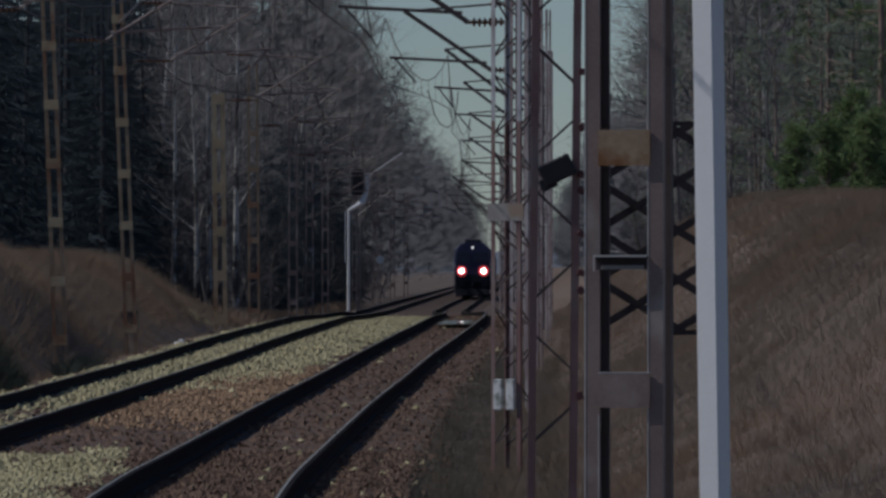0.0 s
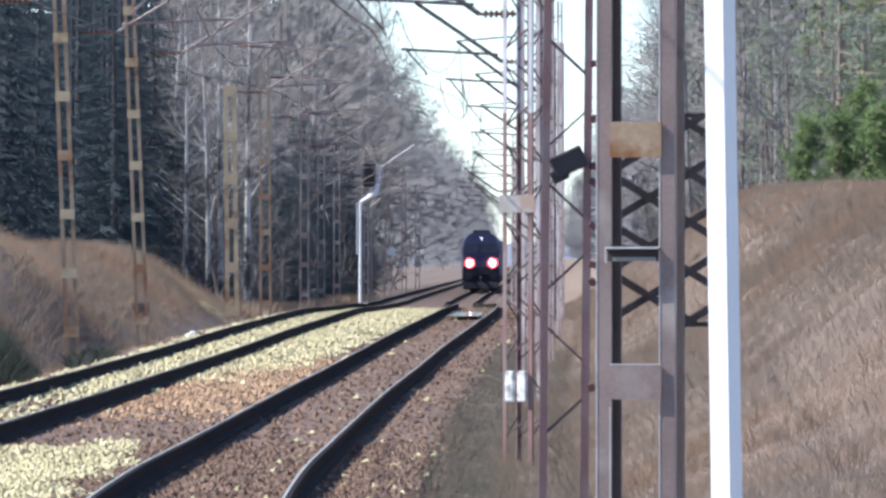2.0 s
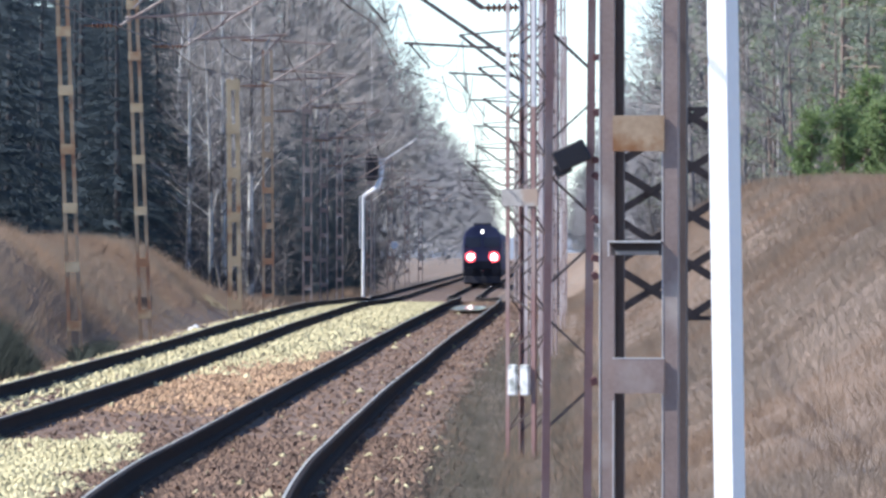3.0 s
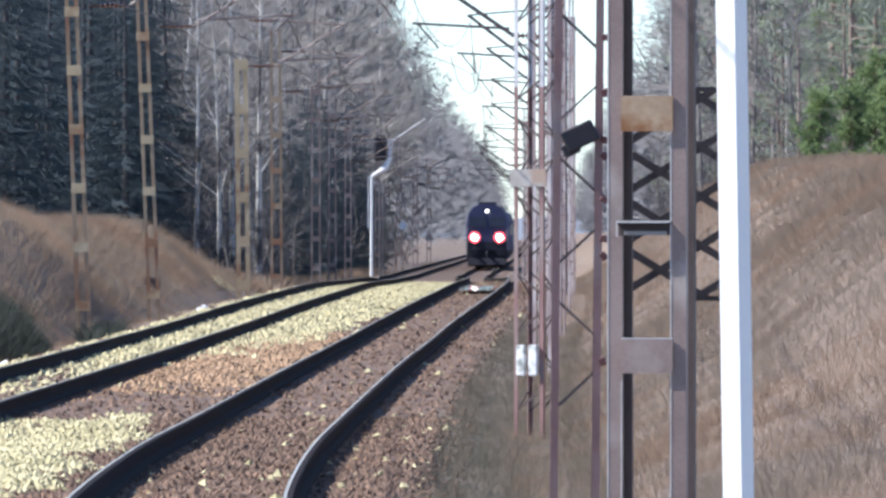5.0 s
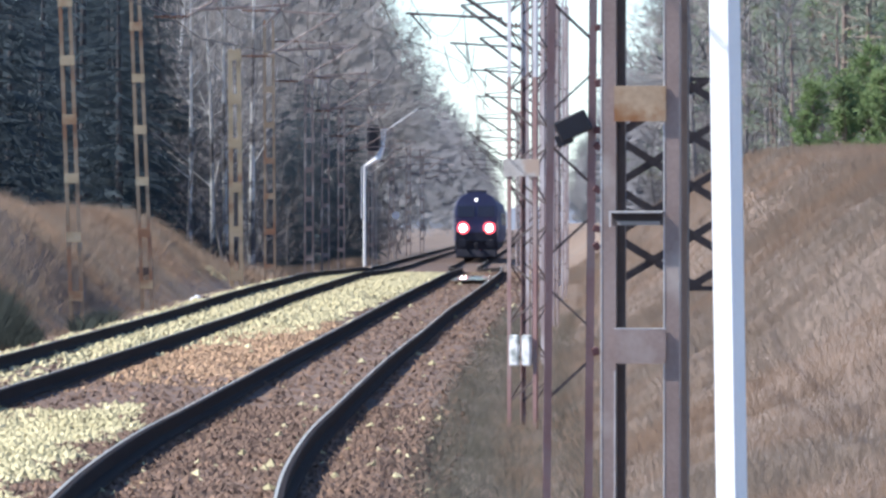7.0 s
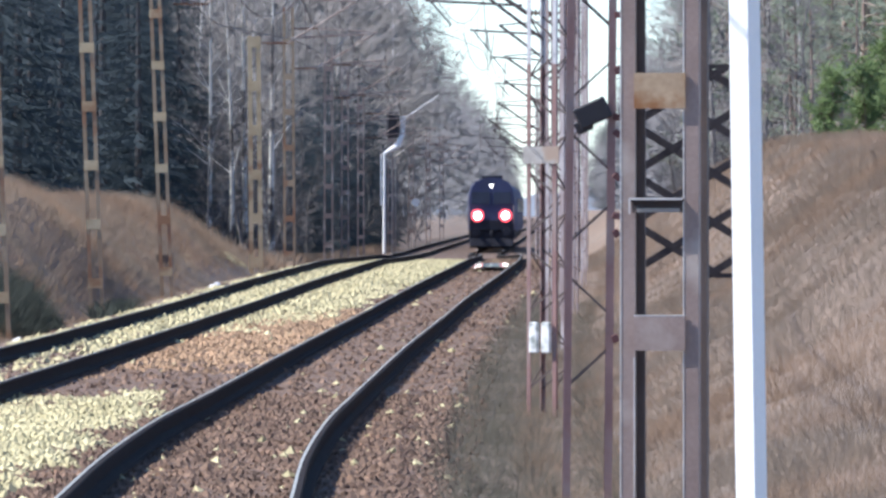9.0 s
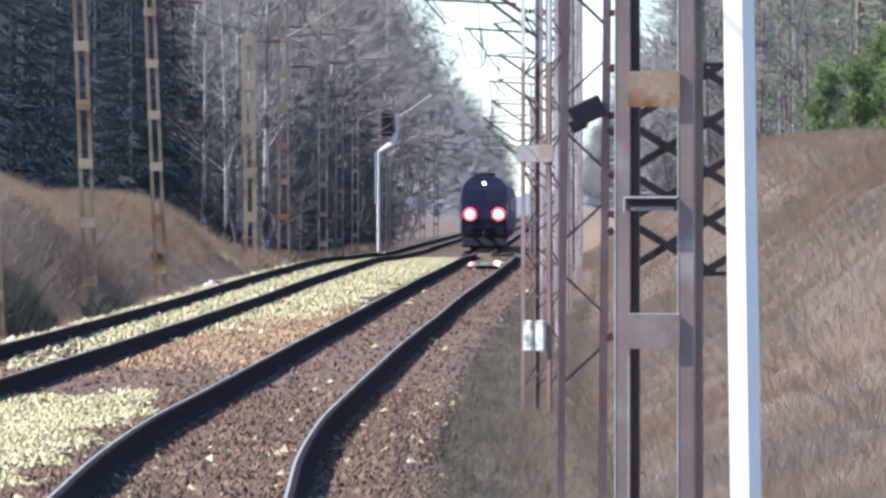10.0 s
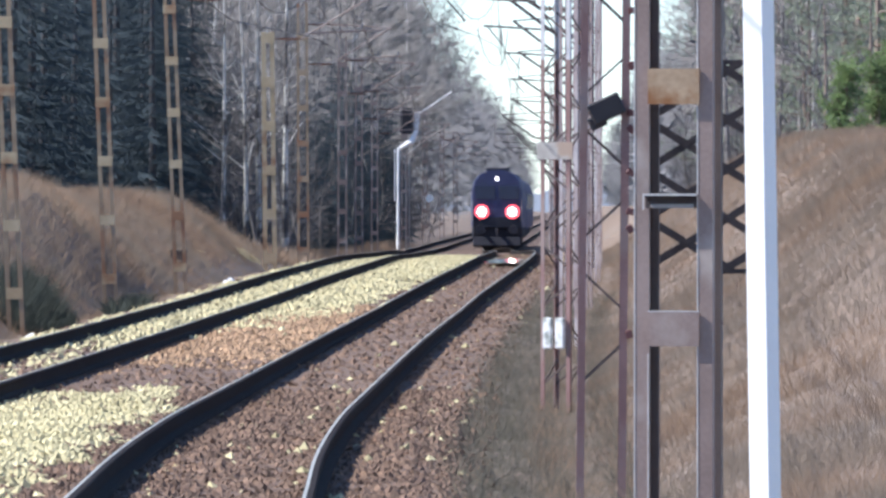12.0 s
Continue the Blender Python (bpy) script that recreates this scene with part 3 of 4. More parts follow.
jumper = solid("jumper_cable", Shape().tube([(1.0, 300.5, 7.05), (1.1, 300.5, 6.75), (1.2, 300.5, 6.35), (1.38, 300.5, 6.05), (1.6, 300.5, 5.95), (1.78, 300.5, 6.1), (1.86, 300.4, 6.6), (1.9, 300.3, 7.02)], 0.015, 6), M_WIRE,
               "dark looped jumper cable hanging from the bracket", "cable", flat=False)

# ---- light signal by the far track ----
sy = 630.0
sx, sz = float(xt(sy)) - 6.55, float(ground(-6.55, sy))
signal = thing("railway_signal", pose(sx, sy, sz), "dark light-signal head on a white lattice post", "signal")
part("post", Shape().tube([(-0.3, 0, 0), (-0.3, 0, 6.3)], [0.10, 0.08], 8).bar((-0.5, 0, 3.0), (-0.5, 0, 6.2), 0.07, 0.07), M_WHITE, signal, "white-painted post")
part("signal_head", Shape().box((0.22, -0.1, 7.95), (0.8, 0.3, 1.6), None, 0.12).box((0.22, -0.3, 8.4), (0.3, 0.2, 0.05)).box((0.22, -0.3, 7.8), (0.3, 0.2, 0.05)), M_HOUSING, signal, "black signal head with hoods")
part("bracket", Shape().tube([(0.85, 0, 8.5), (0.85, 0, 7.4), (0.55, 0, 6.7), (-0.3, 0, 6.2)], [0.18, 0.12, 0.2, 0.08], 8), M_WHITE, signal, "white bracket beside the head")
part("stay", Shape().tube([(0.85, 0, 8.3), (3.0, 0, 9.75)], 0.032, 6), M_WHITE, signal, "slender white stay")
part("ladder", Shape().tube([(0.15, 0, 0), (0.15, 0, 6)], 0.03, 5).tube([(0.4, 0, 0), (0.4, 0, 6)], 0.03, 5), M_GREYPLATE, signal, "grey access ladder")
sign = thing("track_sign", pose(float(xt(722)) - 6.3, 722, float(ground(-6.3, 722))), "small pale round sign on a thin post", "sign")
part("post", Shape().tube([(0, 0, 0), (0, 0, 3.1)], 0.035, 6), M_MAST, sign)
part("plate", Shape().tube([(0, -0.05, 3.2), (0, -0.03, 3.2)], 0.28, 14), M_WHITE, sign, "pale round plate")

# small things beside the far track
bx, by = -6.55, 253.0
box = thing("trackside_box", pose(bx, by, float(ground(bx - float(xt(by)), by))), "dark low trackside cabinet in dry grass", "cabinet")
part("cabinet_body", Shape().box((0, 0, 0.15), (0.42, 0.3, 0.3), None, 0.02), M_ROD, box)
part("cabinet_lid", Shape().box((0, 0, 0.315), (0.46, 0.34, 0.03), None, 0.008), M_DARK, box)


def lump(y, r, w, h, label):
    g = random.Random(int(y))
    x, z = float(xt(y)) + r, float(ground(r, y))
    pts, faces = [], []
    for i in range(5):
        a = i / 4 * math.pi / 2
        for k in range(10):
            b = k / 10 * 2 * math.pi
            q = g.uniform(0.8, 1.2)
            pts.append((x + w / 2 * q * math.cos(a) * math.cos(b), y + w / 2 * q * math.cos(a) * math.sin(b), z - 0.05 + h * q * math.sin(a)))
    for i in range(4):
        faces += [(10 * i + k, 10 * i + (k + 1) % 10, 10 * i + 10 + (k + 1) % 10, 10 * i + 10 + k) for k in range(10)]
    solid("pale_boulder", Shape().add(pts, faces), M_WHITE, label, "stone", group="pale stones by the far track")


for y, r, w, h in ((165, -6.0, 0.26, 0.14), (168, -5.95, 0.16, 0.1), (253, -6.4, 0.24, 0.16), (236, -5.8, 0.2, 0.14)):
    lump(y, r, w, h, "whitish boulder beside the ballast of the far track")

# added glossy sheet on the bed at the crest: it gives the mirage's reflections
py = np.linspace(274, 297, 15)
pv = [(float(xt(y)) + s * (0.42 + 0.12 * math.sin(1.3 * y + s)), y, float(zt(289)) - 0.115) for y in py for s in (-1, 1)]
solid("puddle", Shape().add(pv, [(2 * i, 2 * i + 1, 2 * i + 3, 2 * i + 2) for i in range(14)]), M_MIRAGE, "glossy sheet between the rails mirroring the headlights at the crest", "puddle", kind="structure")

# ---- locomotive ----
loco = thing("locomotive", pose(0, 0, 0), "dark blue locomotive with two bright headlights", "locomotive")


def hull(s, outline, y0, y1, inset=0.0):
    n = len(outline)
    pts = [(x * k, y, z) for y, k in ((y0, 1 - inset), (y0 + 0.35, 1), (y1, 1)) for x, z in outline]
    s.add(pts, [tuple(range(n)), tuple(range(3 * n - 1, 2 * n - 1, -1))] + [(l * n + k, (l + 1) * n + k, (l + 1) * n + (k + 1) % n, l * n + (k + 1) % n) for l in range(2) for k in range(n)])


front = [(-1.36, 1.15), (1.36, 1.15), (1.39, 2.3), (1.36, 3.1), (1.22, 3.62), (0.92, 3.98), (0.5, 4.16), (0, 4.2), (-0.5, 4.16), (-0.92, 3.98), (-1.22, 3.62), (-1.36, 3.1), (-1.39, 2.3)]
s = Shape()
hull(s, front, 0, 17.2, 0.05)
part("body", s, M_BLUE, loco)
part("skirt", Shape().box((0, 8.6, 0.88), (2.68, 17.0, 0.62), None, 0.1), M_BLACK, loco, "black underframe")
part("snow_plough", Shape().box((0, 0.05, 0.38), (2.55, 0.3, 0.5), Matrix.Rotation(radians(-18), 3, "X"), 0.05), M_BLACK, loco, "black snow plough")
part("nose_panel", Shape().box((0, -0.03, 1.42), (2.56, 0.08, 0.56), None, 0.03), M_BLACK, loco, "dark lower nose panel")
for k in (-1, 1):
    part("cab_window", Shape().box((k * 0.62, -0.02, 3.0), (1.05, 0.06, 0.72), None, 0.025), M_GLASS, loco, "dark cab windscreen")
    # red disc stands in for the halo around the lens
    lamp = part("headlight", Shape().tube([(k * 0.81, -0.10, 1.98), (k * 0.81, 0.1, 1.98)], 0.37, 20), M_HALO, loco, "red glowing disc drawn as the headlight's halo")
    part("lens", Shape().tube([(k * 0.81, -0.13, 1.98), (k * 0.81, -0.09, 1.98)], 0.19, 20), M_LAMP, lamp, "bright glowing lens")
    part("buffer", Shape().tube([(k * 0.88, -0.55, 1.02), (k * 0.88, -0.48, 1.02), (k * 0.88, -0.45, 1.02), (k * 0.88, 0.1, 1.02)], [0.24, 0.25, 0.09, 0.11], 14), M_BLACK, loco, "black round buffer")
    part("handrail", Shape().tube([(k * 1.3, -0.08, 1.5), (k * 1.3, -0.08, 2.6)], 0.02, 5), M_GREYPLATE, loco)
part("top_lamp", Shape().tube([(0, 0.0, 3.72), (0, 0.16, 3.72)], 0.11, 16), M_TOPLAMP, loco, "white roof lamp")
part("coupling", Shape().box((0, -0.25, 0.98), (0.18, 0.5, 0.2), None, 0.04).tube([(0, -0.5, 1.0), (0, -0.52, 0.6)], 0.04, 6), M_BLACK, loco)
part("roof_vent", Shape().box((0, 5, 4.22), (1.2, 5, 0.22), None, 0.05), M_BLACK, loco)
part("roof_hatch", Shape().box((0, 12, 4.2), (1.0, 3, 0.2), None, 0.05), M_BLACK, loco)
wheels = []
for y in (1.9, 3.8, 5.7, 11.5, 13.4, 15.3):
    s = Shape().tube([(-0.6, 0, 0), (0.6, 0, 0)], 0.08, 8)
    for k in (-1, 1):
        s.tube([(k * 0.69, 0, 0), (k * 0.82, 0, 0)], 0.52, 20).tube([(k * 0.66, 0, 0), (k * 0.69, 0, 0)], 0.545, 20)
    w = part("wheelset", s, M_DARK, loco, "dark steel wheelset")
    w.location = (0, y, 0.525)
    wheels.append(w)


# ---- carriages behind the locomotive ----
def carriage():
    """A passenger carriage on two bogies, its front end at its origin."""
    c = thing("railway_carriage", pose(0, 0, 0), "dark blue passenger carriage coupled behind the locomotive", "carriage", "carriages of the train")
    shell = [(-1.42, 1.05), (1.42, 1.05), (1.46, 2.2), (1.42, 3.05), (1.2, 3.6), (0.75, 3.88), (0, 3.97), (-0.75, 3.88), (-1.2, 3.6), (-1.42, 3.05), (-1.46, 2.2)]
    body = Shape()
    hull(body, shell, 0, 24.5, 0.04)
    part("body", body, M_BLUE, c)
    part("underframe", Shape().box((0, 12.2, 0.8), (2.5, 23.6, 0.4), None, 0.06), M_BLACK, c, "black underframe")
    for k in (-1, 1):
        for i in range(9):
            part("window", Shape().box((k * 1.45, 2.6 + 2.4 * i, 2.55), (0.05, 1.3, 0.8), None, 0.02), M_GLASS, c, "dark carriage window")
    for yy in (3.2, 21.2):
        bogie = Shape().box((0, yy, 0.55), (2.1, 3.0, 0.3), None, 0.05)
        for dy in (-1.25, 1.25):
            for k in (-1, 1):
                bogie.tube([(k * 0.69, yy + dy, 0.46), (k * 0.82, yy + dy, 0.46)], 0.46, 16)
        part("bogie", bogie, M_DARK, c, "dark steel bogie")
    return c


carriages = [carriage()]
carriages += [copy_thing(carriages[0], Matrix()) for _ in range(2)]


# ---- trees ----
def bare_tree(seed, height, birch, lean=0.0, limbs=26, twigs=11, low=0.28, fat=1.0, twig=None):
    """Leafless broadleaf: bent tapered trunk with limbs, and a crown of forking twigs."""
    g = random.Random(seed)
    bend = [g.uniform(-0.8, 0.8) for _ in range(4)]

    def spine(u):
        return Vector((lean * u * height + bend[0] * math.sin(u * 3) + bend[1] * u * u, bend[2] * math.sin(u * 2.5) + bend[3] * u, u * height))
    wood, crown = Shape(), Shape()
    r0 = height * 0.0095
    wood.tube([spine(i / 9) for i in range(10)], [r0 * (1.25 if i == 0 else 1) * (1 - 0.93 * i / 9) for i in range(10)], 6, False)
    for i in range(limbs):
        u = low + (0.98 - low) * (i + g.random()) / limbs
        a, ln = g.random() * 6.283, height * (0.30 - 0.22 * u) * g.uniform(0.6, 1.2)
        p = spine(u)
        up = g.uniform(0.5, 1.5)
        d = Vector((math.cos(a), math.sin(a), up)).normalized()
        mid, end = p + d * ln * 0.5 + Vector((0, 0, -0.03 * ln)), p + d * ln + Vector((0, 0, g.uniform(-0.2, 0.15) * ln))
        r = r0 * (1 - u) * 0.24 + 0.008
        wood.tube([p, mid, end], [r, r * 0.7, 0.006], 4, False)
        for j in range(twigs):
            v = 0.15 + 0.85 * g.random()
            q = p.lerp(mid, v * 2) if v < 0.5 else mid.lerp(end, v * 2 - 1)
            t = Vector((g.gauss(0, 1), g.gauss(0, 1), g.gauss(0.15, 0.8))).normalized() + d * 0.7
            tl = ln * g.uniform(0.2, 0.5)
            e = q + t * tl
            side = t.cross(Vector((g.gauss(0, 1), g.gauss(0, 1), g.gauss(0, 1)))).normalized()
            crown.add([q - side * 0.012 * fat, q + side * 0.012 * fat, e], [(0, 1, 2)])
            for _ in range(6):
                w = q.lerp(e, g.uniform(0.3, 1.0))
                f = w + (t + Vector((g.gauss(0, 0.7), g.gauss(0, 0.7), g.gauss(-0.35, 0.6)))) * tl * g.uniform(0.3, 0.6)
                crown.add([w - side * 0.008 * fat, w + side * 0.008 * fat, f], [(0, 1, 2)])
    return wood.mesh("trunk", M_BIRCH if birch else M_BARK, False), crown.mesh("crown", twig or M_TWIG)


def conifer(seed, height, foliage, bare=0.08, spread=0.2, whorls=28):
    """Evergreen: straight trunk with whorls of drooping boughs of needle sprays."""
    g = random.Random(seed)
    wood, crown = Shape(), Shape()
    wood.tube([(0, 0, 0), (0, 0, height * 0.5), (0, 0, height)], [height * 0.012, height * 0.008, 0.02], 6, False)
    for i in range(whorls):
        u = bare + (1 - bare) * (i + g.random() * 0.7) / whorls
        reach = height * spread * (1 - u) ** 0.8 * g.uniform(0.75, 1.15) + 0.2
        for k in range(8):
            a = 6.283 * (k + g.random()) / 8
            d = Vector((math.cos(a), math.sin(a), g.uniform(-0.35, 0.1)))
            p, ln = Vector((0, 0, u * height)), reach * g.uniform(0.7, 1.1)
            n = Vector((-d.y, d.x, 0))
            for j in range(9):
                q = p + d * ln * (0.15 + 0.85 * j / 9)
                for sgn in (-1, 1):
                    e = q + d * ln * 0.16 + n * sgn * ln * g.uniform(0.1, 0.3) + Vector((0, 0, g.uniform(-0.5, 0.05) * ln * 0.35))
                    crown.add([q + Vector((0, 0, 0.014 * ln)), q - Vector((0, 0, 0.024 * ln)), e], [(0, 1, 2)])
    return wood.mesh("trunk", M_SPRUCEBARK, False), crown.mesh("crown", foliage)


def pine(seed, height, foliage, bare=0.35):
    """Pine with uneven clumps of needles on forking limbs."""
    g = random.Random(seed)
    wood, crown = Shape(), Shape()
    wood.tube([(0, 0, 0), (0.15, 0.1, height * 0.5), (0, 0, height * 0.95)], [height * 0.013, height * 0.009, 0.04], 6, False)
    for i in range(34):
        u = bare + (1 - bare) * (i + g.random()) / 34
        a, ln = g.random() * 6.283, height * 0.2 * (1.1 - u) * g.uniform(0.5, 1.25) + 0.4
        p = Vector((0, 0, u * height))
        e = p + Vector((math.cos(a), math.sin(a), g.uniform(-0.1, 0.45))) * ln
        wood.tube([p, e], [0.05, 0.015], 4, False)
        for j in range(6):
            c = p.lerp(e, g.uniform(0.25, 1.1)) + Vector((g.gauss(0, 0.25), g.gauss(0, 0.25), g.gauss(0, 0.2)))
            for _ in range(17):
                d = Vector((g.gauss(0, 1), g.gauss(0, 1), g.gauss(0.3, 0.8))).normalized()
                n = d.cross(Vector((g.gauss(0, 1), g.gauss(0, 1), g.gauss(0, 1)))).normalized() * 0.035
                b = c + d * 0.1
                crown.add([b - n, b + n, b + d * g.uniform(0.22, 0.45)], [(0, 1, 2)])
    return wood.mesh("trunk", M_PINEBARK, False), crown.mesh("crown", foliage)


def tree(name, meshes, label, group):
    t = thing(name, pose(0, 0, -50), label, "tree", group)
    for n, me in zip(("trunk", "crown"), meshes):
        new(n, me).parent = t
    return t


def plant(kinds, y, r, g, scale=1.0):
    if r < 0 and 617 < y < 632 and r > -23:
        return
    r += 2.2 * float(smooth(640, 800, y)) * (r > 0)
    src = kinds[g.randrange(len(kinds))]
    if src.get("used"):
        t = copy_thing(src, Matrix())
    else:
        t, src["used"] = src, 1
    s = g.uniform(0.92, 1.15) * scale * min(1.2, (2.6 + 0.0275 * y) / 21)
    t.matrix_basis = pose(float(xt(y)) + r, y, float(ground(r, y)) - 0.15, g.uniform(-2, 2), g.uniform(-2, 2), g.uniform(0, 360)) @ Matrix.Diagonal((s, s, s * g.uniform(0.92, 1.1), 1))


birches = [tree("birch_tree", bare_tree(s, h, True), "leafless white-barked birch at the forest edge", "trees of the forest edge") for s, h in ((1, 21), (2, 19), (3, 22))]
greys = [tree("bare_tree", bare_tree(s, h, False, limbs=34), "leafless grey-brown tree at the forest edge", "trees of the forest edge") for s, h in ((11, 21), (12, 20), (13, 23), (14, 18))]
dense = [tree("bare_tree", bare_tree(s, h, False, limbs=36, fat=1.9, low=0.2), "leafless grey tree with a dense twiggy crown", "trees of the forest edge") for s, h in ((15, 21), (16, 22), (17, 20))]
bulk = [bare_tree(18, 21, False, limbs=38, fat=4.4, low=0.12)[1], bare_tree(19, 6, False, limbs=30, twigs=10, low=0.04, fat=3.0)[1]]
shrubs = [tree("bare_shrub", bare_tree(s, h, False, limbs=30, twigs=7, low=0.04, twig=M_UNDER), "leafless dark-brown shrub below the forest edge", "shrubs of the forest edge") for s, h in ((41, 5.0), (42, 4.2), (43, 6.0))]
spruces = [tree("spruce_tree", conifer(s, h, M_SPRUCE), "dark green spruce in the shaded forest", "spruces of the forest") for s, h in ((21, 22), (22, 19), (23, 24))]
pines = [tree("pine_tree", pine(s, h, M_PINE, b), "sunlit green pine at the forest edge", "pines of the forest") for s, h, b in ((31, 19, 0.05), (32, 21, 0.15))]
young = [tree("young_pine", pine(s, h, M_PINE, 0.02), "bushy bright green young pine on the bank", "young pines on the bank") for s, h in ((37, 5.6), (38, 4.6))]
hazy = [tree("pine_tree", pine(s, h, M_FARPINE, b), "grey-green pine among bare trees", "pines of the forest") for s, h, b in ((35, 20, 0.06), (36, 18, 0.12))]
g = random.Random(5)
for i in range(64):      # dark spruces on the far side of the line
    plant(spruces, 235 + 260 * (i % 32) / 32 + g.uniform(-4, 4), -14.5 - 4.5 * (i // 32) - g.uniform(0, 4), g)
for i in range(68):
    plant(spruces, 470 + 580 * i / 68 + g.uniform(-4, 4), -16.5 - g.uniform(0, 5), g)
for i in range(14):
    plant(spruces, 438 + 62 * i / 14 + g.uniform(-2, 2), -13.5 - g.uniform(0, 3), g, 0.75)
for i in range(30):
    plant(spruces, 565 + 215 * i / 30 + g.uniform(-3, 3), -10.3 - g.uniform(0, 1.8), g, 0.52)
for i in range(26):      # young spruces in the undergrowth
    plant(spruces, 470 + 230 * i / 26 + g.uniform(-3, 3), -12.3 - g.uniform(0, 2.5), g, 0.55)
for i in range(16):      # front row of the spruce stand
    plant(spruces, 385 + 55 * i / 16 + g.uniform(-2, 2), -13.2 - 0.045 * 55 * i / 16 - g.uniform(0, 2.5), g)
for i in range(24):
    plant(spruces, 540 + 200 * i / 24 + g.uniform(-3, 3), -24 - g.uniform(0, 5), g)
plant(birches, 430, 12.6, g, 0.8)
for y, r in ((405, -11.6), (416, -10.9), (428, -10.6), (470, -10.2), (512, -10.8)):      # foremost birches
    plant(birches, y, r, g)
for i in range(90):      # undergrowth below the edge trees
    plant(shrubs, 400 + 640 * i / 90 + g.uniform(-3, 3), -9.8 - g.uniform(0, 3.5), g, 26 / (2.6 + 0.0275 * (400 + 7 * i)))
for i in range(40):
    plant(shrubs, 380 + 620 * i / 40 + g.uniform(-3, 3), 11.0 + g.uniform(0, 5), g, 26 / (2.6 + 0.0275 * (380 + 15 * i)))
for i in range(78):      # bare edge of the far side
    y = 425 + 620 * (i / 78) ** 1.15 + g.uniform(-4, 4)
    r = -11.5 - g.uniform(0, 5)
    bare = birches if g.random() < 0.2 else (greys if y < 560 else dense)
    plant(spruces if r + float(xt(y)) < -0.0238 * y else bare, y, r, g)      # the spruce stand ends along a slanting edge
for i in range(36):      # near side
    plant(dense if g.random() < 0.85 else birches, 420 + 640 * (i / 36) ** 1.1 + g.uniform(-4, 4), 12.5 + g.uniform(0, 9), g)
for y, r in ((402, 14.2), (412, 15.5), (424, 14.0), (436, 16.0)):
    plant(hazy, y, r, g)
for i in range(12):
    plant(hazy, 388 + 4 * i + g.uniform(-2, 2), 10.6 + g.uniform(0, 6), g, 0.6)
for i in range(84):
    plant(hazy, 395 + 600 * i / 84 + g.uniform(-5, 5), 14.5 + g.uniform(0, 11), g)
for y, r, k in ((372, 12.1, 1.25), (378, 13.3, 1.15), (385, 14.5, 1.5), (376, 14.6, 1.2), (383, 16.0, 1.3)):
    plant(young, y, r, g, k)
for y, r in ((404, 16.4), (418, 15.2), (430, 17.0), (446, 15.6), (470, 16.2), (500, 15.0)):
    plant(pines, y, r, g)


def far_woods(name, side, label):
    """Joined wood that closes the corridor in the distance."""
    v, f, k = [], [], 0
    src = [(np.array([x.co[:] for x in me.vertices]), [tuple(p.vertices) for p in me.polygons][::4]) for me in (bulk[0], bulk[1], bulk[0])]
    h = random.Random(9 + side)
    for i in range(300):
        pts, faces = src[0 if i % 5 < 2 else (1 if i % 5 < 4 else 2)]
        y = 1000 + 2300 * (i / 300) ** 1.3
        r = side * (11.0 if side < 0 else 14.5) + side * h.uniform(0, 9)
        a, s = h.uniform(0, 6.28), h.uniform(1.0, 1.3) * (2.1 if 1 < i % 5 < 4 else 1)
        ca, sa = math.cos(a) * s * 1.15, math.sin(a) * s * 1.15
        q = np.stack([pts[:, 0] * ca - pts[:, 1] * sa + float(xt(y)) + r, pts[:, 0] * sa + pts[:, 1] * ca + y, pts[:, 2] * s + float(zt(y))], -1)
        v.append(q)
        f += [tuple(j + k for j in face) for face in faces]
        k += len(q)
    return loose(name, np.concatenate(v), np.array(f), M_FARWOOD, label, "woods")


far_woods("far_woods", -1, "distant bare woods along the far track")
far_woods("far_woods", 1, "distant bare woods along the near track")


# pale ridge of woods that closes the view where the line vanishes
# haze painted in: blue-grey colour and a glow of its own
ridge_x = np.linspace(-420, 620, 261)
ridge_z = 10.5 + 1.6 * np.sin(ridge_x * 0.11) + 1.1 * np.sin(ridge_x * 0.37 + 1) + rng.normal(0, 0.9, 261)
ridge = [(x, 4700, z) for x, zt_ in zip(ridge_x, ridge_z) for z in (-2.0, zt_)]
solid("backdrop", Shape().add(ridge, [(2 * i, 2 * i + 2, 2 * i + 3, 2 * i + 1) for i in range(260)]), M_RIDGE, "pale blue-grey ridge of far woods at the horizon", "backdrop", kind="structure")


# ---- weeds, grass and brushwood ----
def blades(name, count, y0, y1, r0, r1, h0, h1, width, material, label, lean=0.25, bias=1.0, keep=None, tall=None):
    y = y0 + (y1 - y0) * rng.random(count) ** bias
    r = r0 + (r1 - r0) * rng.random(count)
    if keep is not None:
        k = keep(r, y)
        y, r = y[k], r[k]
    n = len(y)
    b = np.stack([r + xt(y), y, ground(r, y) - 0.05], -1)
    h = (h0 + (h1 - h0) * rng.random((n, 1)) ** 1.5)
    if tall is not None:
        h = h * tall(r, y)[:, None]
    tip = b + np.concatenate([rng.normal(0, lean, (n, 2)) * h, h], 1)
    w = np.zeros((n, 3))
    w[:, 0] = width * (0.5 + rng.random(n)) / 2
    w[:, 1] = rng.normal(0, width / 2, n)
    v = np.stack([b - w, b + w, tip], 1).reshape(-1, 3)
    return loose(name, v, np.arange(3 * n).reshape(-1, 3), material, label, "grass")


def verge(r, y):
    """Low beside the far track, full height further up the bank."""
    return 0.15 + 0.85 * smooth(6.2, 7.6 + 1.0 * smooth(230, 280, y), -r)


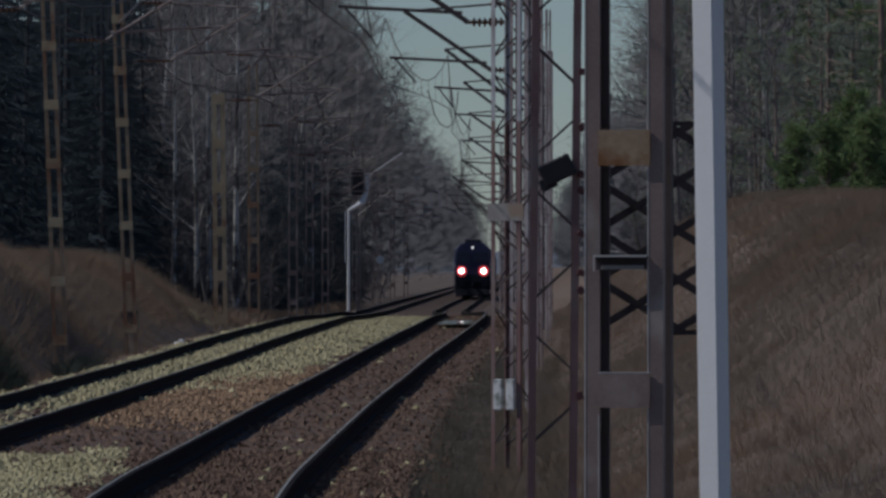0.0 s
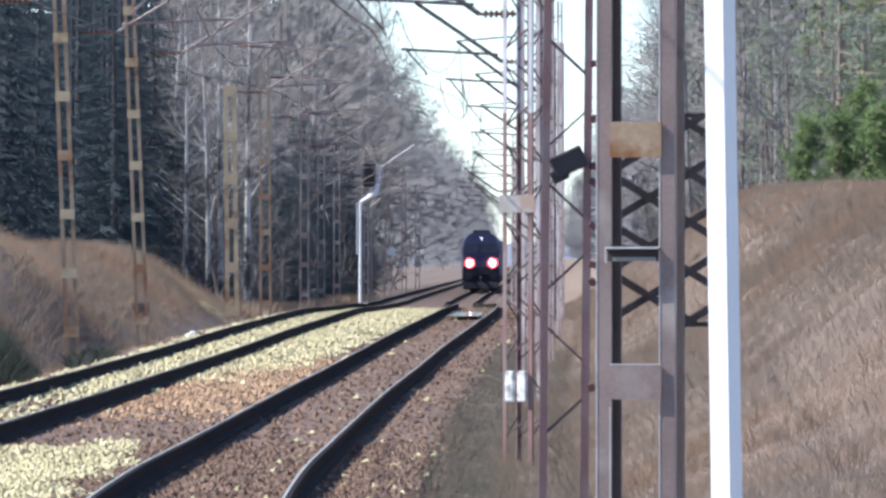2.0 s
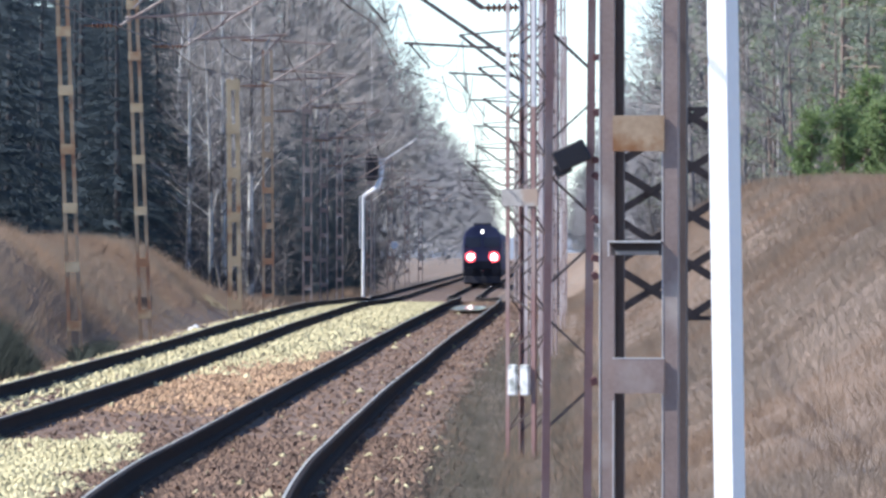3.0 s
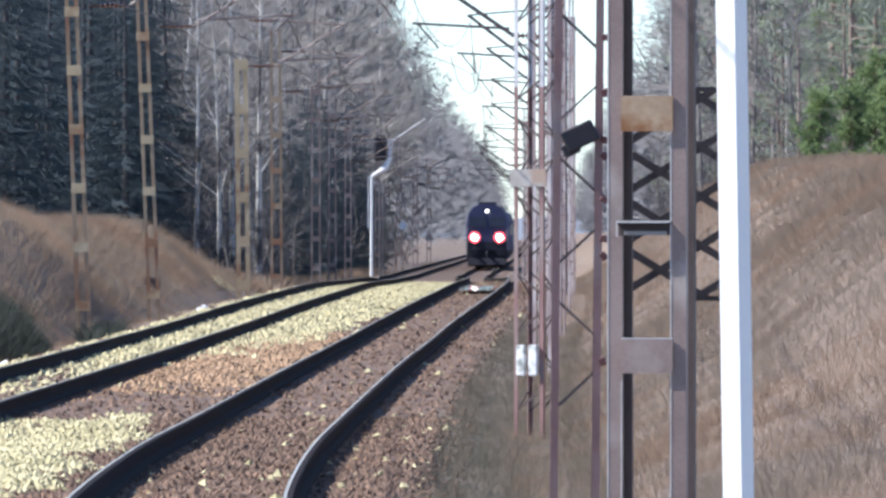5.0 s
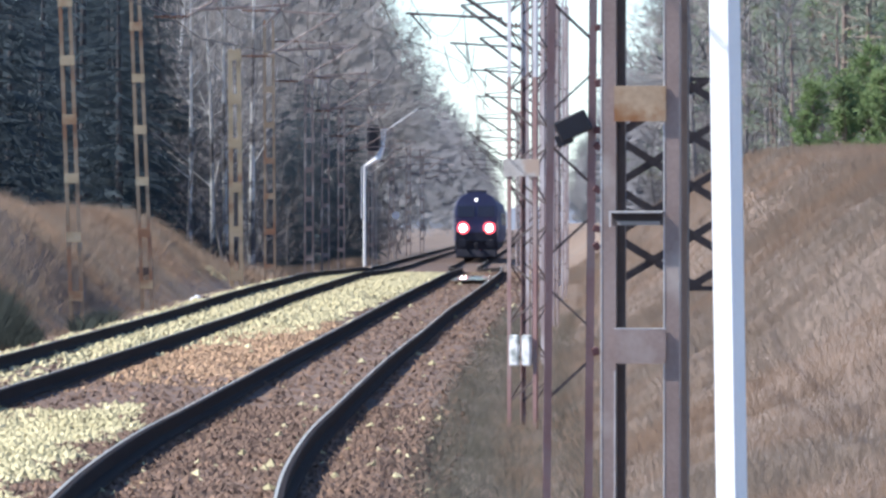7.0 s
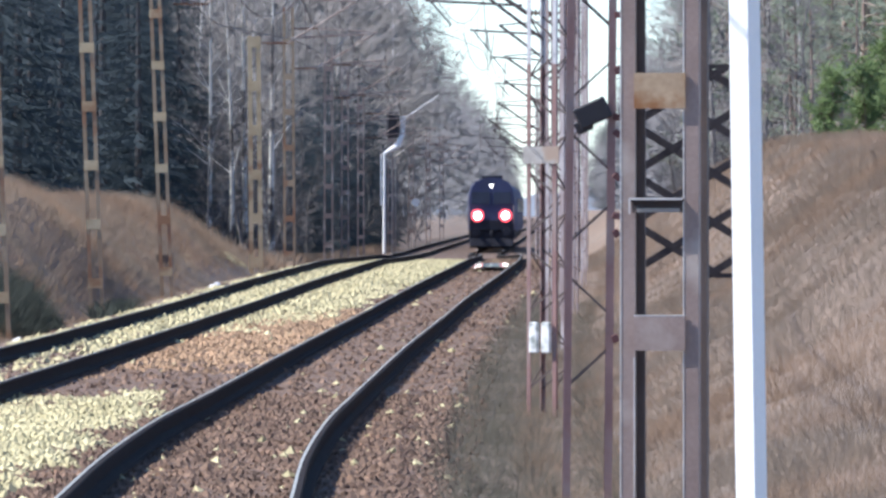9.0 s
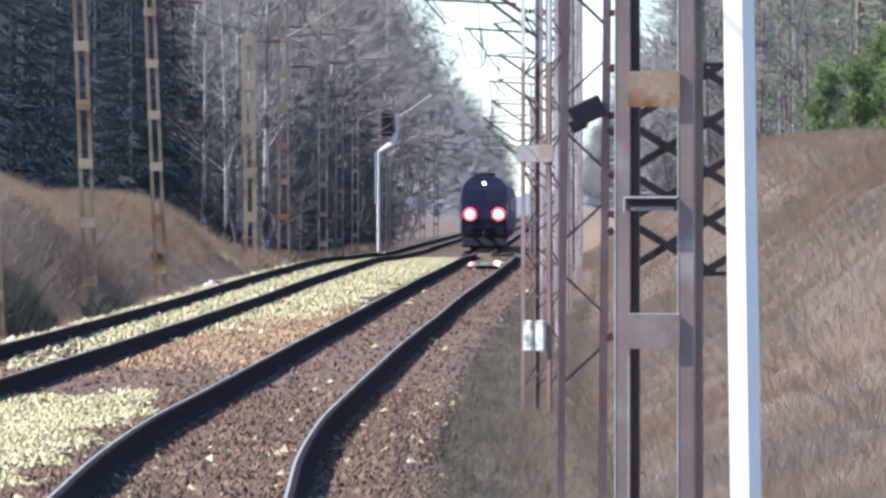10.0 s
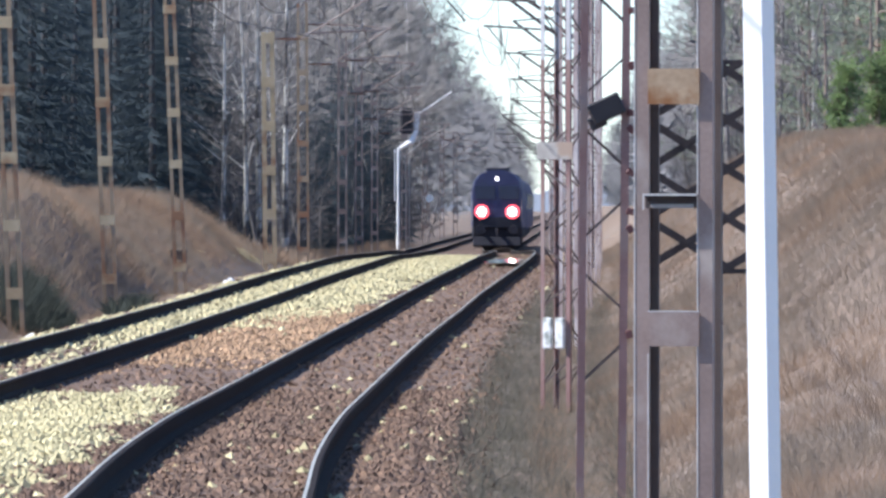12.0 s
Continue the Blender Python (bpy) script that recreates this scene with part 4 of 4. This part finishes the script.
blades("dry_weeds", 260000, 54, 170, 2.4, 8.0, 0.03, 0.28, 0.0042, M_STRAW, "tall dry brown weeds on the near bank", 0.55, 1.3)
blades("dry_weeds", 170000, 150, 420, 2.6, 13.0, 0.05, 0.30, 0.008, M_STRAW, "tall dry brown weeds along the further bank", 0.6)
blades("short_grass", 50000, 58, 220, 1.75, 3.3, 0.05, 0.30, 0.006, M_GREY_GRASS, "short grey-green grass beside the ballast", 0.85, 1.4)
blades("brushwood", 190000, 150, 345, -11.5, -6.5, 0.08, 0.45, 0.008, M_STRAW, "dry brown brushwood on the bank by the far track", 0.6, tall=verge)
blades("far_grass", 30000, 320, 700, -11.5, -6.6, 0.2, 0.8, 0.04, M_STRAW, "dry grass below the forest edge", 0.5, tall=verge)
blades("low_shrub", 60000, 165, 220, -8.6, -5.9, 0.1, 0.45, 0.03, M_SHRUB, "dark green low shrubs in the brushwood", 0.6,
       keep=lambda r, y: np.hypot((y - 207) / 6, (r + 6.5) / 0.22) < 1)
# dark blades put in as the shade of a hollow in the bank
blades("low_shrub", 30000, 178, 194, -7.75, -6.35, 0.25, 0.75, 0.016, M_SHRUB, "dark blades for the shaded hollow at the foot of the bank", 0.4,
       keep=lambda r, y: np.hypot((y - 186) / 8, (r + 7.15) / 0.5) < 1 + 0.2 * np.sin(9 * r + 3 * y), tall=lambda r, y: 0.3 + 1.0 * smooth(6.5, 7.6, -r))


# ---- what moves ----
def along(y, length):
    """Pose on the rails of a vehicle whose front end stands at y."""
    a, b = y + 0.15 * length, y + 0.85 * length
    heading = math.degrees(math.atan2(float(xt(b) - xt(a)), b - a))
    slope = math.degrees(math.atan2(float(zt(b) - zt(a)), b - a))
    return pose(float(xt(y)), y, float(zt(y)), slope, 0, -heading)


def motions():
    steps = [(0.5 * i, 760.0 - 18.08 * 0.5 * i) for i in range(25)]
    walk(loco, [(t, along(y, 17.2)) for t, y in steps])
    for i, c in enumerate(carriages):
        walk(c, [(t, along(y + 18.3 + 25.6 * i, 24.5)) for t, y in steps])
    for w in wheels:
        y = w.location.y
        walk(w, [(i / 30, pose(0, y, 0.525, math.degrees(18.08 * i / 30 / 0.52), 0, 0)) for i in range(361)])


motions()
